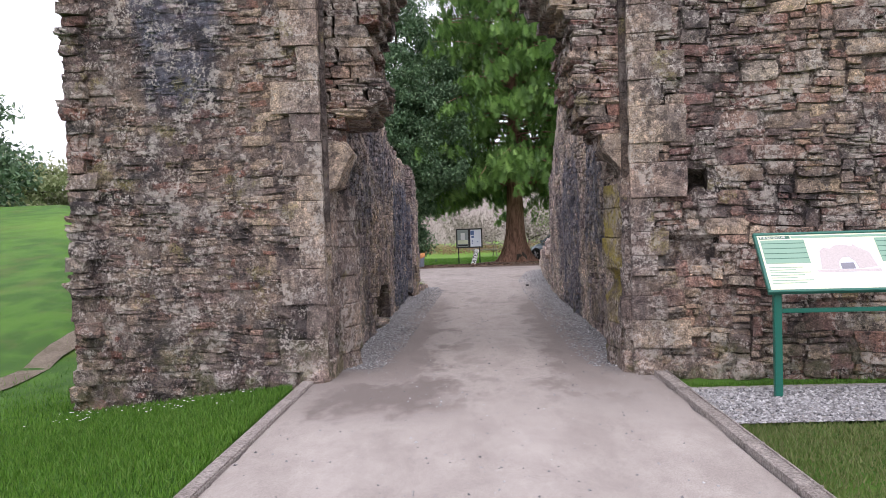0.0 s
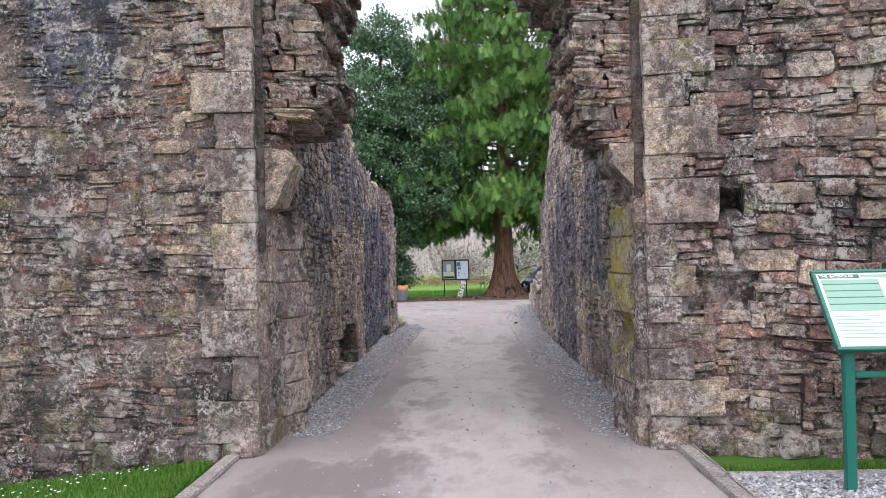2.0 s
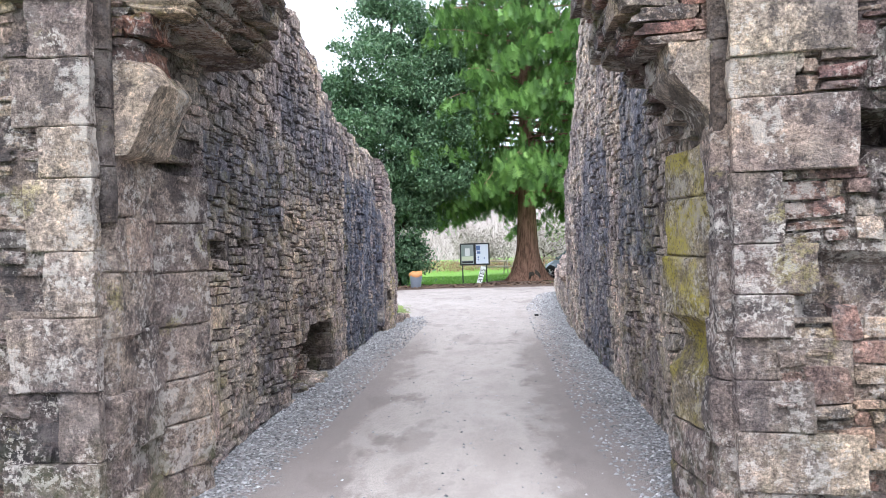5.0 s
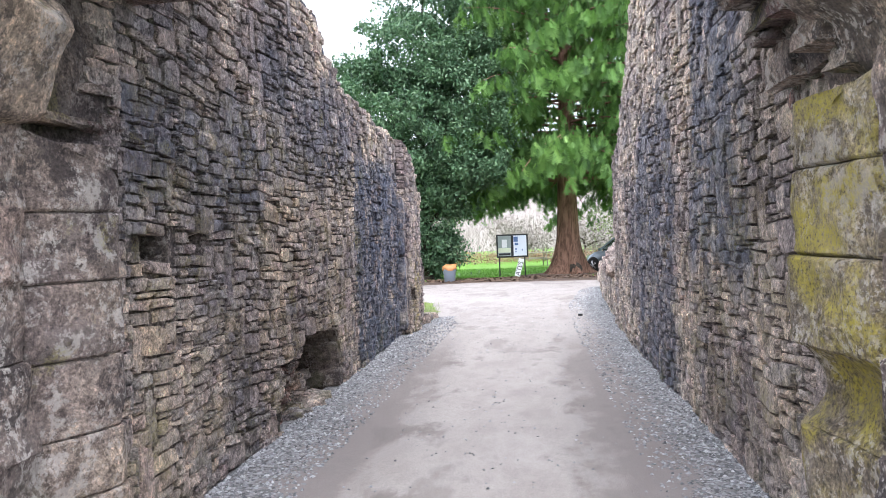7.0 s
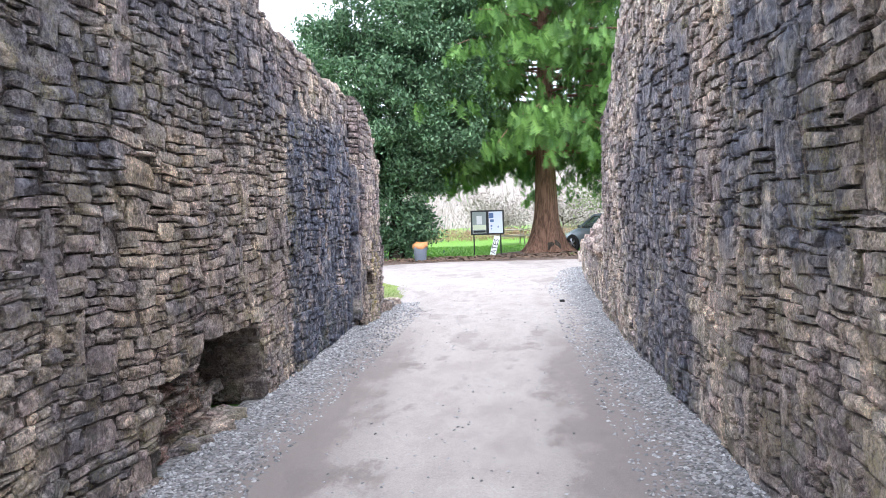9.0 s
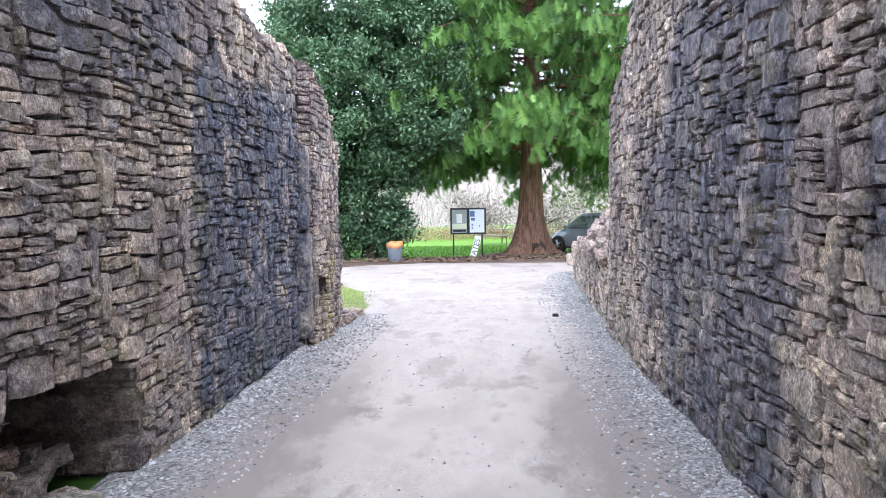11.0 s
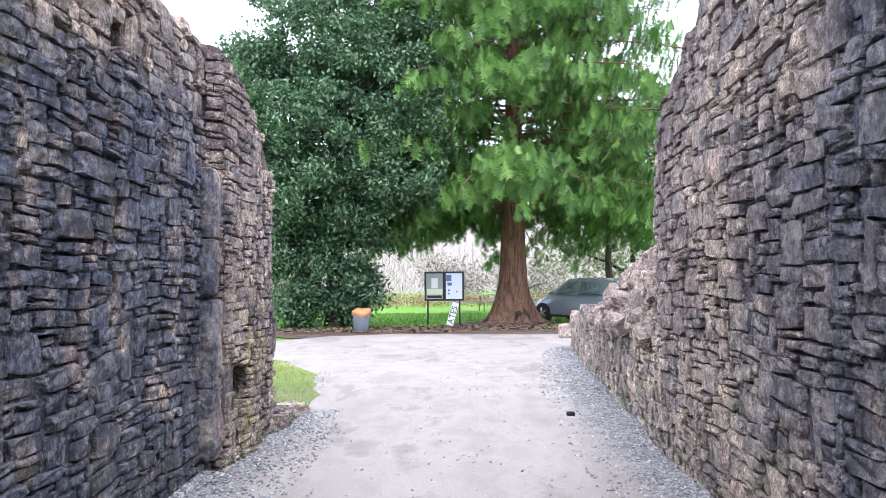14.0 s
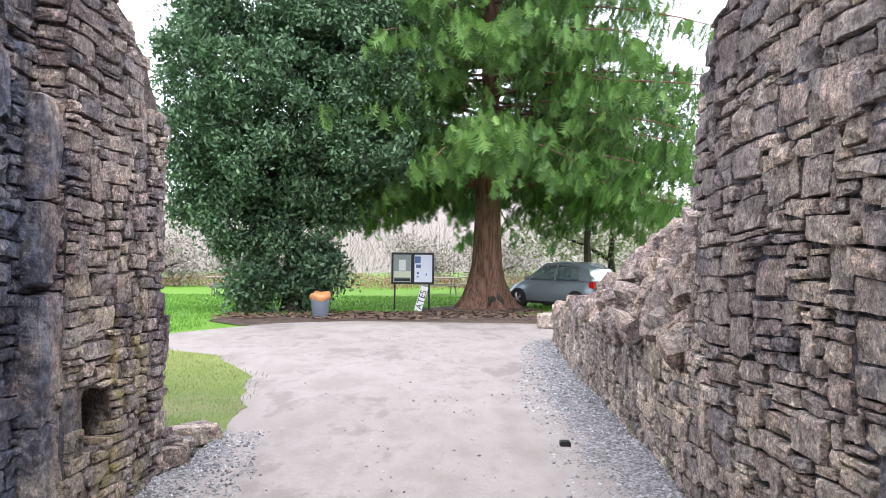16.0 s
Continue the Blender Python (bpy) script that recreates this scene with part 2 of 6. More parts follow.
def road_material():
    m = Nodes("compacted_pinkish_road", 0.9, 0, 0.25)
    x, y, z = m.xyz()
    grit, mott, big = m.step(m.noise(130, 4, 0.75), 0.25, 0.75), m.noise(1.9, 7, 0.66, (1.0, 0.5, 1.0)), m.noise(0.5, 4, 0.55, (1.0, 0.4, 1.0))
    c = m.mix(m.step(mott, 0.3, 0.7), (0.3, 0.265, 0.245), (0.41, 0.372, 0.346))
    c = m.mix(0.75, c, m.ramp(grit, [(0.55, 0.55, 0.55), (1.0, 1.0, 1.0), (1.35, 1.35, 1.35)]), "MULTIPLY")
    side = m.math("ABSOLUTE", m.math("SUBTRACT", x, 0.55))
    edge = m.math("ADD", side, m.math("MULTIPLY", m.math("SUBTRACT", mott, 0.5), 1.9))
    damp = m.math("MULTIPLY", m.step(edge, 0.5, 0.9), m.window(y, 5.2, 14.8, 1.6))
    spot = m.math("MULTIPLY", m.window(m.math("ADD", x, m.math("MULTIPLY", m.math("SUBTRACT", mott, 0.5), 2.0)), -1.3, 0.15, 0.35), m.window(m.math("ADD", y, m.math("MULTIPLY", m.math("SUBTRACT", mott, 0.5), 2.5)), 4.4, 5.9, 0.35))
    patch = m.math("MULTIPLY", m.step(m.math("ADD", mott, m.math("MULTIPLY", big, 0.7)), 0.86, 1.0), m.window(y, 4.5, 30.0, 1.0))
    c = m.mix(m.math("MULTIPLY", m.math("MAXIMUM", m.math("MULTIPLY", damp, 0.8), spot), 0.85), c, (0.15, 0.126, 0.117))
    c = m.mix(m.math("MULTIPLY", patch, 0.55), c, (0.16, 0.135, 0.125))
    # open yard coloured darker, a painted offset for the stronger light there
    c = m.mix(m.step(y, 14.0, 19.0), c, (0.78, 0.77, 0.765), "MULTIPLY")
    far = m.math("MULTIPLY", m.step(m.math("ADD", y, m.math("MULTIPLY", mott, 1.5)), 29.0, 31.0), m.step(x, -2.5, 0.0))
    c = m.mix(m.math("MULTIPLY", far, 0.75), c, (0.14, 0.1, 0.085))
    v = m.node("ShaderNodeTexVoronoi")
    v.inputs["Scale"].default_value = 48
    m.put(m.where(), v.inputs["Vector"])
    chips = m.ramp(v.outputs["Color"], [(0.05, 0.048, 0.048), (0.14, 0.135, 0.135), (0.23, 0.22, 0.22), (0.4, 0.39, 0.38)])
    wob = m.math("ADD", m.math("MULTIPLY", m.math("SUBTRACT", m.noise(3.0, 6, 0.75), 0.5), 1.1), m.math("MULTIPLY", m.math("SUBTRACT", v.outputs["Distance"], 0.3), 0.4))
    lft = m.math("ADD", m.math("SUBTRACT", -0.83, x), wob)
    rgt = m.math("ADD", m.math("SUBTRACT", x, m.math("ADD", 1.93, m.math("MULTIPLY", m.step(y, 19.0, 26.0), 0.7))), wob)
    lft = m.math("MULTIPLY", m.step(lft, -0.06, 0.1), m.window(y, 6.6, 18.0, 0.25))
    rgt = m.math("MULTIPLY", m.step(rgt, -0.06, 0.1), m.window(y, 6.3, 25.5, 0.3))
    stony = m.math("MAXIMUM", lft, rgt)
    c = m.mix(stony, c, chips)
    m.bump(m.math("ADD", m.math("ADD", grit, mott), m.math("MULTIPLY", m.math("MULTIPLY", stony, v.outputs["Distance"]), -4.0)), 0.5, 0.008)
    return m.done(c)


def gravel_material(name, colours, bump=True):
    m = Nodes(name, 0.9, 0, 0.3)
    c = m.ramp(m.chance(), colours)
    v = m.node("ShaderNodeTexVoronoi")
    v.inputs["Scale"].default_value = 45
    m.put(m.where(), v.inputs["Vector"])
    c = m.mix(0.8, c, m.ramp(v.outputs["Color"], [(0.45, 0.45, 0.45), (0.9, 0.9, 0.9), (1.4, 1.4, 1.4)]), "MULTIPLY")
    m.bump(v.outputs["Distance"], 0.8, 0.015)
    return m.done(c)


def grass_material(name, dark, light, dry, dryness):
    m = Nodes(name, 0.8, 0, 0.25)
    c = m.mix(m.step(m.noise(1.3, 5, 0.6), 0.35, 0.65), dark, light)
    c = m.mix(m.math("MULTIPLY", m.step(m.noise(0.7, 5, 0.7), 0.5, 0.66), dryness), c, dry)
    # grass lightened beyond the walls, brighter open light put into the colour
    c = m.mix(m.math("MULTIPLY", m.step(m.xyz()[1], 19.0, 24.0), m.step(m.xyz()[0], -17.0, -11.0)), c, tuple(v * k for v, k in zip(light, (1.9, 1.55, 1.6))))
    g = m.noise(90, 5, 0.75)
    c = m.mix(0.8, c, m.ramp(g, [(0.35, 0.35, 0.35), (1.0, 1.0, 1.0), (1.6, 1.6, 1.5)]), "MULTIPLY")
    c = m.mix(m.math("MULTIPLY", m.chance(), 0.35), c, light)
    m.bump(g, 0.8, 0.03)
    return m.done(c)


def leaf_material(name, colours, rough=0.5, through_light=0.25):
    m = Nodes(name, rough, 0, 0.4)
    c = m.ramp(m.chance(), colours)
    c = m.mix(0.6, c, m.ramp(m.noise(0.9, 4, 0.6), [(0.55, 0.6, 0.55), (1.0, 1.0, 1.0), (1.4, 1.35, 1.1)]), "MULTIPLY")
    m.b.inputs["Transmission Weight"].default_value = 0.0
    if through_light:
        tr = m.node("ShaderNodeBsdfTranslucent")
        m.put(c, tr.inputs[0])
        mx = m.node("ShaderNodeMixShader")
        mx.inputs[0].default_value = through_light
        m.put(m.b.outputs[0], mx.inputs[1]), m.put(tr.outputs[0], mx.inputs[2])
        m.put(mx.outputs[0], m.t.nodes["Material Output"].inputs[0])
    return m.done(c)


def bark_material(name, a, b, ridge=14):
    m = Nodes(name, 0.95, 0, 0.2)
    n = m.noise(ridge, 6, 0.7, (1.0, 1.0, 0.12))
    f = m.noise(50, 4, 0.7)
    c = m.mix(m.step(n, 0.35, 0.62), a, b)
    c = m.mix(0.6, c, m.ramp(f, [(0.5, 0.5, 0.5), (1, 1, 1), (1.3, 1.3, 1.3)]), "MULTIPLY")
    m.bump(m.math("ADD", n, m.math("MULTIPLY", f, 0.3)), 1.0, 0.05)
    return m.done(c)


def plain(name, colour, rough=0.6, metal=0.0, wear=0.25, spec=0.4, scale=14):
    m = Nodes(name, rough, metal, spec)
    n = m.noise(scale, 6, 0.7)
    c = m.mix(wear, colour, m.ramp(n, [tuple(v * 0.5 for v in colour), colour, tuple(min(1, v * 1.4) for v in colour)]))
    m.bump(n, 0.12, 0.01)
    return m.done(c)


road_mat = road_material()
grey_gravel = gravel_material("grey_gravel", [(0.2, 0.19, 0.19), (0.27, 0.26, 0.26), (0.33, 0.31, 0.3), (0.24, 0.22, 0.21)])
pebble_mat = gravel_material("loose_grey_pebbles", [(0.1, 0.1, 0.105), (0.25, 0.25, 0.257), (0.45, 0.447, 0.452), (0.18, 0.176, 0.18), (0.34, 0.337, 0.343)])
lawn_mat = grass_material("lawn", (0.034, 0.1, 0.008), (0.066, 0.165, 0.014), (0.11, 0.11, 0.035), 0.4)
dry_lawn_mat = grass_material("worn_yellowish_turf", (0.095, 0.14, 0.03), (0.14, 0.19, 0.045), (0.24, 0.2, 0.12), 0.7)
blade_mat = leaf_material("grass_blades", [(0.035, 0.1, 0.008), (0.07, 0.18, 0.014), (0.11, 0.25, 0.026), (0.13, 0.22, 0.04)], 0.6, 0.3)
# lighter copy of the blades, the sunlit look painted into their colour
sunlit_blade_mat = leaf_material("sunlit_lawn_blades", [(0.08, 0.2, 0.02), (0.13, 0.29, 0.03), (0.17, 0.36, 0.05)], 0.6, 0.3)
dry_blade_mat = leaf_material("thin_yellowish_grass", [(0.09, 0.15, 0.03), (0.14, 0.2, 0.05), (0.22, 0.22, 0.1), (0.08, 0.15, 0.03)], 0.6, 0.3)
kerb_mat = mortar_material("worn_concrete_kerb", (0.44, 0.39, 0.36), (0.56, 0.5, 0.465))
cedar_leaf = leaf_material("cedar_sprays", [(0.03, 0.07, 0.016), (0.085, 0.175, 0.036), (0.14, 0.265, 0.055), (0.05, 0.11, 0.026), (0.18, 0.31, 0.07)], 0.6, 0.18)
holly_leaf = leaf_material("evergreen_leaves", [(0.03, 0.07, 0.035), (0.08, 0.15, 0.075), (0.135, 0.215, 0.115), (0.055, 0.115, 0.057), (0.2, 0.29, 0.16)], 0.48, 0.2)
cedar_bark = bark_material("cedar_bark", (0.1, 0.055, 0.038), (0.25, 0.145, 0.1))
dark_bark = bark_material("dark_bark", (0.03, 0.025, 0.02), (0.08, 0.065, 0.05))
twig_mat = leaf_material("bare_winter_twigs", [(0.22, 0.188, 0.165), (0.27, 0.235, 0.21), (0.2, 0.172, 0.152), (0.31, 0.275, 0.25)], 0.9, 0.0)
pale_leaf = leaf_material("pale_spring_leaves", [(0.16, 0.21, 0.09), (0.24, 0.28, 0.13), (0.3, 0.33, 0.18)], 0.6, 0.3)
green_paint = plain("dark_green_paint", (0.012, 0.115, 0.085), 0.35, 0.0, 0.3)
black_paint = plain("black_painted_steel", (0.012, 0.012, 0.013), 0.4)
rubber = plain("tyre_rubber", (0.02, 0.02, 0.02), 0.8)
silver_paint = plain("silver_blue_car_paint", (0.24, 0.28, 0.305), 0.22, 0.4, 0.05, 0.5, 4)
alloy = plain("alloy_rim", (0.55, 0.55, 0.56), 0.3, 0.9)
bin_grey = plain("blue_grey_bin_plastic", (0.17, 0.19, 0.23), 0.5)
bin_orange = plain("orange_bin_liner", (0.42, 0.19, 0.07), 0.55)
weathered_wood = plain("weathered_timber", (0.27, 0.23, 0.19), 0.85, 0, 0.6, 0.2, 20)
white_board = plain("white_painted_board", (0.75, 0.74, 0.72), 0.5, 0, 0.1)
black_ink = plain("black_lettering", (0.015, 0.015, 0.017), 0.6, 0, 0.0)
panel_cream = plain("cream_printed_panel", (0.66, 0.68, 0.50), 0.3, 0, 0.08)
panel_green = plain("pale_green_print", (0.19, 0.33, 0.25), 0.3, 0, 0.08)
panel_dark = plain("dark_green_print", (0.035, 0.12, 0.085), 0.3, 0, 0.05)
panel_sky = plain("washed_blue_print", (0.62, 0.66, 0.74), 0.3, 0, 0.1)
print_dark = plain("grey_violet_print", (0.2, 0.2, 0.24), 0.35, 0, 0.6, 0.3, 60)
print_grey = plain("pinkish_grey_print", (0.47, 0.42, 0.42), 0.35, 0, 0.7, 0.3, 60)
poster_white = plain("white_poster", (0.72, 0.75, 0.82), 0.4, 0, 0.05)
poster_grey = plain("grey_poster", (0.3, 0.33, 0.31), 0.4, 0, 0.2)
poster_blue = plain("blue_print", (0.1, 0.16, 0.33), 0.4, 0, 0.1)
red_lens = plain("red_lamp_lens", (0.35, 0.012, 0.012), 0.15, 0, 0.05)
clear_lens = plain("clear_lamp_lens", (0.6, 0.62, 0.64), 0.1, 0.3, 0.05)


def glass_material():
    m = Nodes("tinted_car_glass", 0.04, 0, 0.6)
    m.b.inputs["Transmission Weight"].default_value = 0.6
    m.b.inputs["IOR"].default_value = 1.45
    return m.done((0.2, 0.26, 0.26))


car_glass = glass_material()

# ---- geometry helpers ----


def mesh_of(name, verts, faces, smooth=False):
    me = bpy.data.meshes.new(name)
    me.from_pydata([tuple(v) for v in verts] if not isinstance(verts, np.ndarray) else verts.tolist(), [], faces if isinstance(faces, list) else faces.tolist())
    if smooth:
        me.shade_smooth()
    return me


def put_under(ob, parent):
    if parent is not None:
        ob.parent = parent
    return ob


def part(name, shape, material, parent=None, label="", kind=""):
    """Links a bmesh or a mesh as one mesh object under a thing or a part."""
    if isinstance(shape, bmesh.types.BMesh):
        me = bpy.data.meshes.new(name)
        bmesh.ops.recalc_face_normals(shape, faces=shape.faces)
        shape.to_mesh(me)
        shape.free()
    else:
        me = shape
    if not me.materials:
        me.materials.append(material)
    return tagged(put_under(new(name, me), parent), label, kind=kind)


def thing(name, label, category, at=(0, 0, 0), turn=0.0, group="", kind=""):
    ob = new(name)
    ob.location, ob.rotation_euler = at, (0, 0, radians(turn))
    return tagged(ob, label, category, group, kind)


def box(x0, x1, y0, y1, z0, z1, bevel=0.0, bm=None, m=None):
    bm = bm or bmesh.new()
    vs = bmesh.ops.create_cube(bm, size=1)["verts"]
    for v in vs:
        v.co = Vector(((x0 + x1) / 2 + v.co.x * (x1 - x0), (y0 + y1) / 2 + v.co.y * (y1 - y0), (z0 + z1) / 2 + v.co.z * (z1 - z0)))
        if m is not None:
            v.co = m @ v.co
    if bevel:
        es = {e for v in vs for e in v.link_edges}
        bmesh.ops.bevel(bm, geom=list(es), offset=bevel, segments=2, affect="EDGES")
    return bm


def rod(a, b, r0, r1=None, n=8, bm=None):
    bm = bm or bmesh.new()
    a, b = Vector(a), Vector(b)
    d = b - a
    m = Matrix.Translation((a + b) / 2) @ d.to_track_quat("Z", "Y").to_matrix().to_4x4()
    bmesh.ops.create_cone(bm, cap_ends=True, segments=n, radius1=r0, radius2=r0 if r1 is None else r1, depth=d.length, matrix=m)
    return bm


def smooth01(v, a, b):
    t = min(1.0, max(0.0, (v - a) / (b - a)))
    return t * t * (3 - 2 * t)


def lerp(v, pts):
    return float(np.interp(v, [p[0] for p in pts], [p[1] for p in pts]))


def gz(x, y):
    """Height of the ground."""
    z = lerp(y, [(20, 0), (25, -0.05), (31, -0.17), (36.5, -0.32), (45, -0.42), (120, -0.6)])
    if y < 17:
        z -= 0.1 * min(2.6, max(0.0, -1.56 - x)) * (1 - smooth01(y, 7, 12))
    ratio = -x / max(1.0, y + 2.5)
    z += smooth01(ratio, 0.40, 0.52) * 0.145 * min(22.0, max(0.0, y - 8.5))
    if y > 48:
        z += 0.05 * min(90, y - 48) * smooth01(abs(x + 10), 0, 40) * 0.6
    return z


# ---- stone shapes ----
def stone_shapes(count, cuts, rough, power, chop=0.2):
    out = []
    for i in range(count):
        bm = bmesh.new()
        bmesh.ops.create_cube(bm, size=2)
        bmesh.ops.subdivide_edges(bm, edges=bm.edges[:], cuts=cuts, use_grid_fill=True)
        v = np.array([p.co[:] for p in bm.verts])
        v /= (np.abs(v) ** power).sum(1, keepdims=True) ** (1 / power)
        v *= 0.5
        # each corner of the face drawn in by its own share
        for sx in (-1, 1):
            for sz in (-1, 1):
                k = np.clip(0.5 + sx * v[:, 0], 0, 1) * np.clip(0.5 + sz * v[:, 2], 0, 1)
                v[:, 0] -= sx * k * rng.uniform(-0.03, chop)
                v[:, 2] -= sz * k * rng.uniform(-0.03, chop)
        v[:, 0] += rng.uniform(-0.1, 0.1) * v[:, 2]
        v += rng.normal(0, rough, v.shape)
        bm.verts.index_update()
        out.append((v, np.array([[q.index for q in f.verts] for f in bm.faces])))
        bm.free()
    return out


SHAPES = stone_shapes(36, 2, 0.028, 14.0, 0.1)
FINE = stone_shapes(48, 2, 0.028, 14.0, 0.1)
ROUGH = stone_shapes(28, 2, 0.026, 9.0, 0.2)


def joined(name, shapes, placed):
    """One mesh of many stones. placed: (matrix 3x3 with scale, centre)."""
    vs, fs, n = [], [], 0
    for m, c in placed:
        v, f = shapes[int(rng.integers(len(shapes)))]
        vs.append(v @ m.T + c)
        fs.append(f + n)
        n += len(v)
    return mesh_of(name, np.concatenate(vs), np.concatenate(fs))


PIECE_MESH = {}


def piece(name, key, material, parent, m, c):
    """One stone as an object of its own, on a shared mesh."""
    i = int(rng.integers(len(SHAPES)))
    if (key, i) not in PIECE_MESH:
        me = mesh_of(name, *SHAPES[i])
        me.materials.append(material)
        PIECE_MESH[key, i] = me
    ob = put_under(new(name, PIECE_MESH[key, i]), parent)
    r = Matrix(m.tolist())
    s = Vector([r.col[k].length for k in range(3)])
    for k in range(3):
        r.col[k] /= s[k]
    ob.matrix_basis = Matrix.LocRotScale(Vector(c), r.to_quaternion(), s)
    return ob


def polyline(pts):
    p = np.array(pts, float)
    seg = np.linalg.norm(np.diff(p, axis=0), axis=1)
    return p, np.concatenate([[0], np.cumsum(seg)])


def nz2(a, b, s):
    return noise.noise(Vector((a * s, b * s, 3.7)))


def pack(length, height, sizes):
    """Random rubble filling a rectangle from the foot up: (left, foot, width, height) of each stone."""
    g = 0.02
    n = max(1, int(round(length / g)))
    sky_line = -rng.integers(0, 4, n) if n > 8 else np.zeros(n, int)
    for i in range(1, n):
        if rng.random() < 0.8:
            sky_line[i] = sky_line[i - 1]
    stones, full = [], int(height / g)
    while True:
        i = int(np.argmin(sky_line))
        z = int(sky_line[i])
        if z >= full:
            return stones
        j = i
        while j < n and sky_line[j] == z:
            j += 1
        w, h = sizes()
        w, h = max(2, int(round(w / g))), max(2, int(round(h / g)))
        if j - i - w < 3:
            w = j - i
        if w < 3:
            h = min(h, 3)
        a = i if rng.random() < 0.5 else j - w
        # level with a neighbour where the heights nearly agree
        for e in (a - 1, a + w):
            if 0 <= e < n and abs(sky_line[e] - z - h) == 1 and sky_line[e] > z:
                h = int(sky_line[e]) - z
                break
        sky_line[a:a + w] = z + h
        stones.append((a * g, z * g, w * g, h * g))


def sized(rows, lengths, big, slab=0.0, thin=0.12):
    """Draws stone sizes: common ones, thin levelling pieces, large blocks and upright slabs."""
    def draw():
        k = rng.random()
        if k < big:
            return rng.uniform(lengths[1] * 0.8, lengths[1] * 1.35), rng.uniform(rows[1], rows[1] * 1.8)
        if k < big + slab:
            return rng.uniform(0.09, 0.16), rng.uniform(0.2, 0.36)
        if k < big + slab + thin:
            return rng.uniform(lengths[0], lengths[1] * 0.9), rng.uniform(0.03, 0.045)
        h = rng.uniform(*rows)
        return min(lengths[1] * 1.2, max(lengths[0], h * rng.uniform(1.1, 3.6))), h
    return draw


def warp(u, z):
    """Smooth drift of the joints, so that no bed runs straight."""
    du = 0.016 * math.sin(6.3 * u + 3.1 * z + 1) + 0.012 * math.sin(15 * u - 9 * z + 2) + 0.008 * math.sin(5 * u + 21 * z)
    dz = 0.035 * math.sin(0.9 * u + 0.6 * z) + 0.014 * math.sin(3.3 * u - 1.7 * z) + 0.005 * math.sin(10 * u + 7 * z + 0.5)
    return du, dz


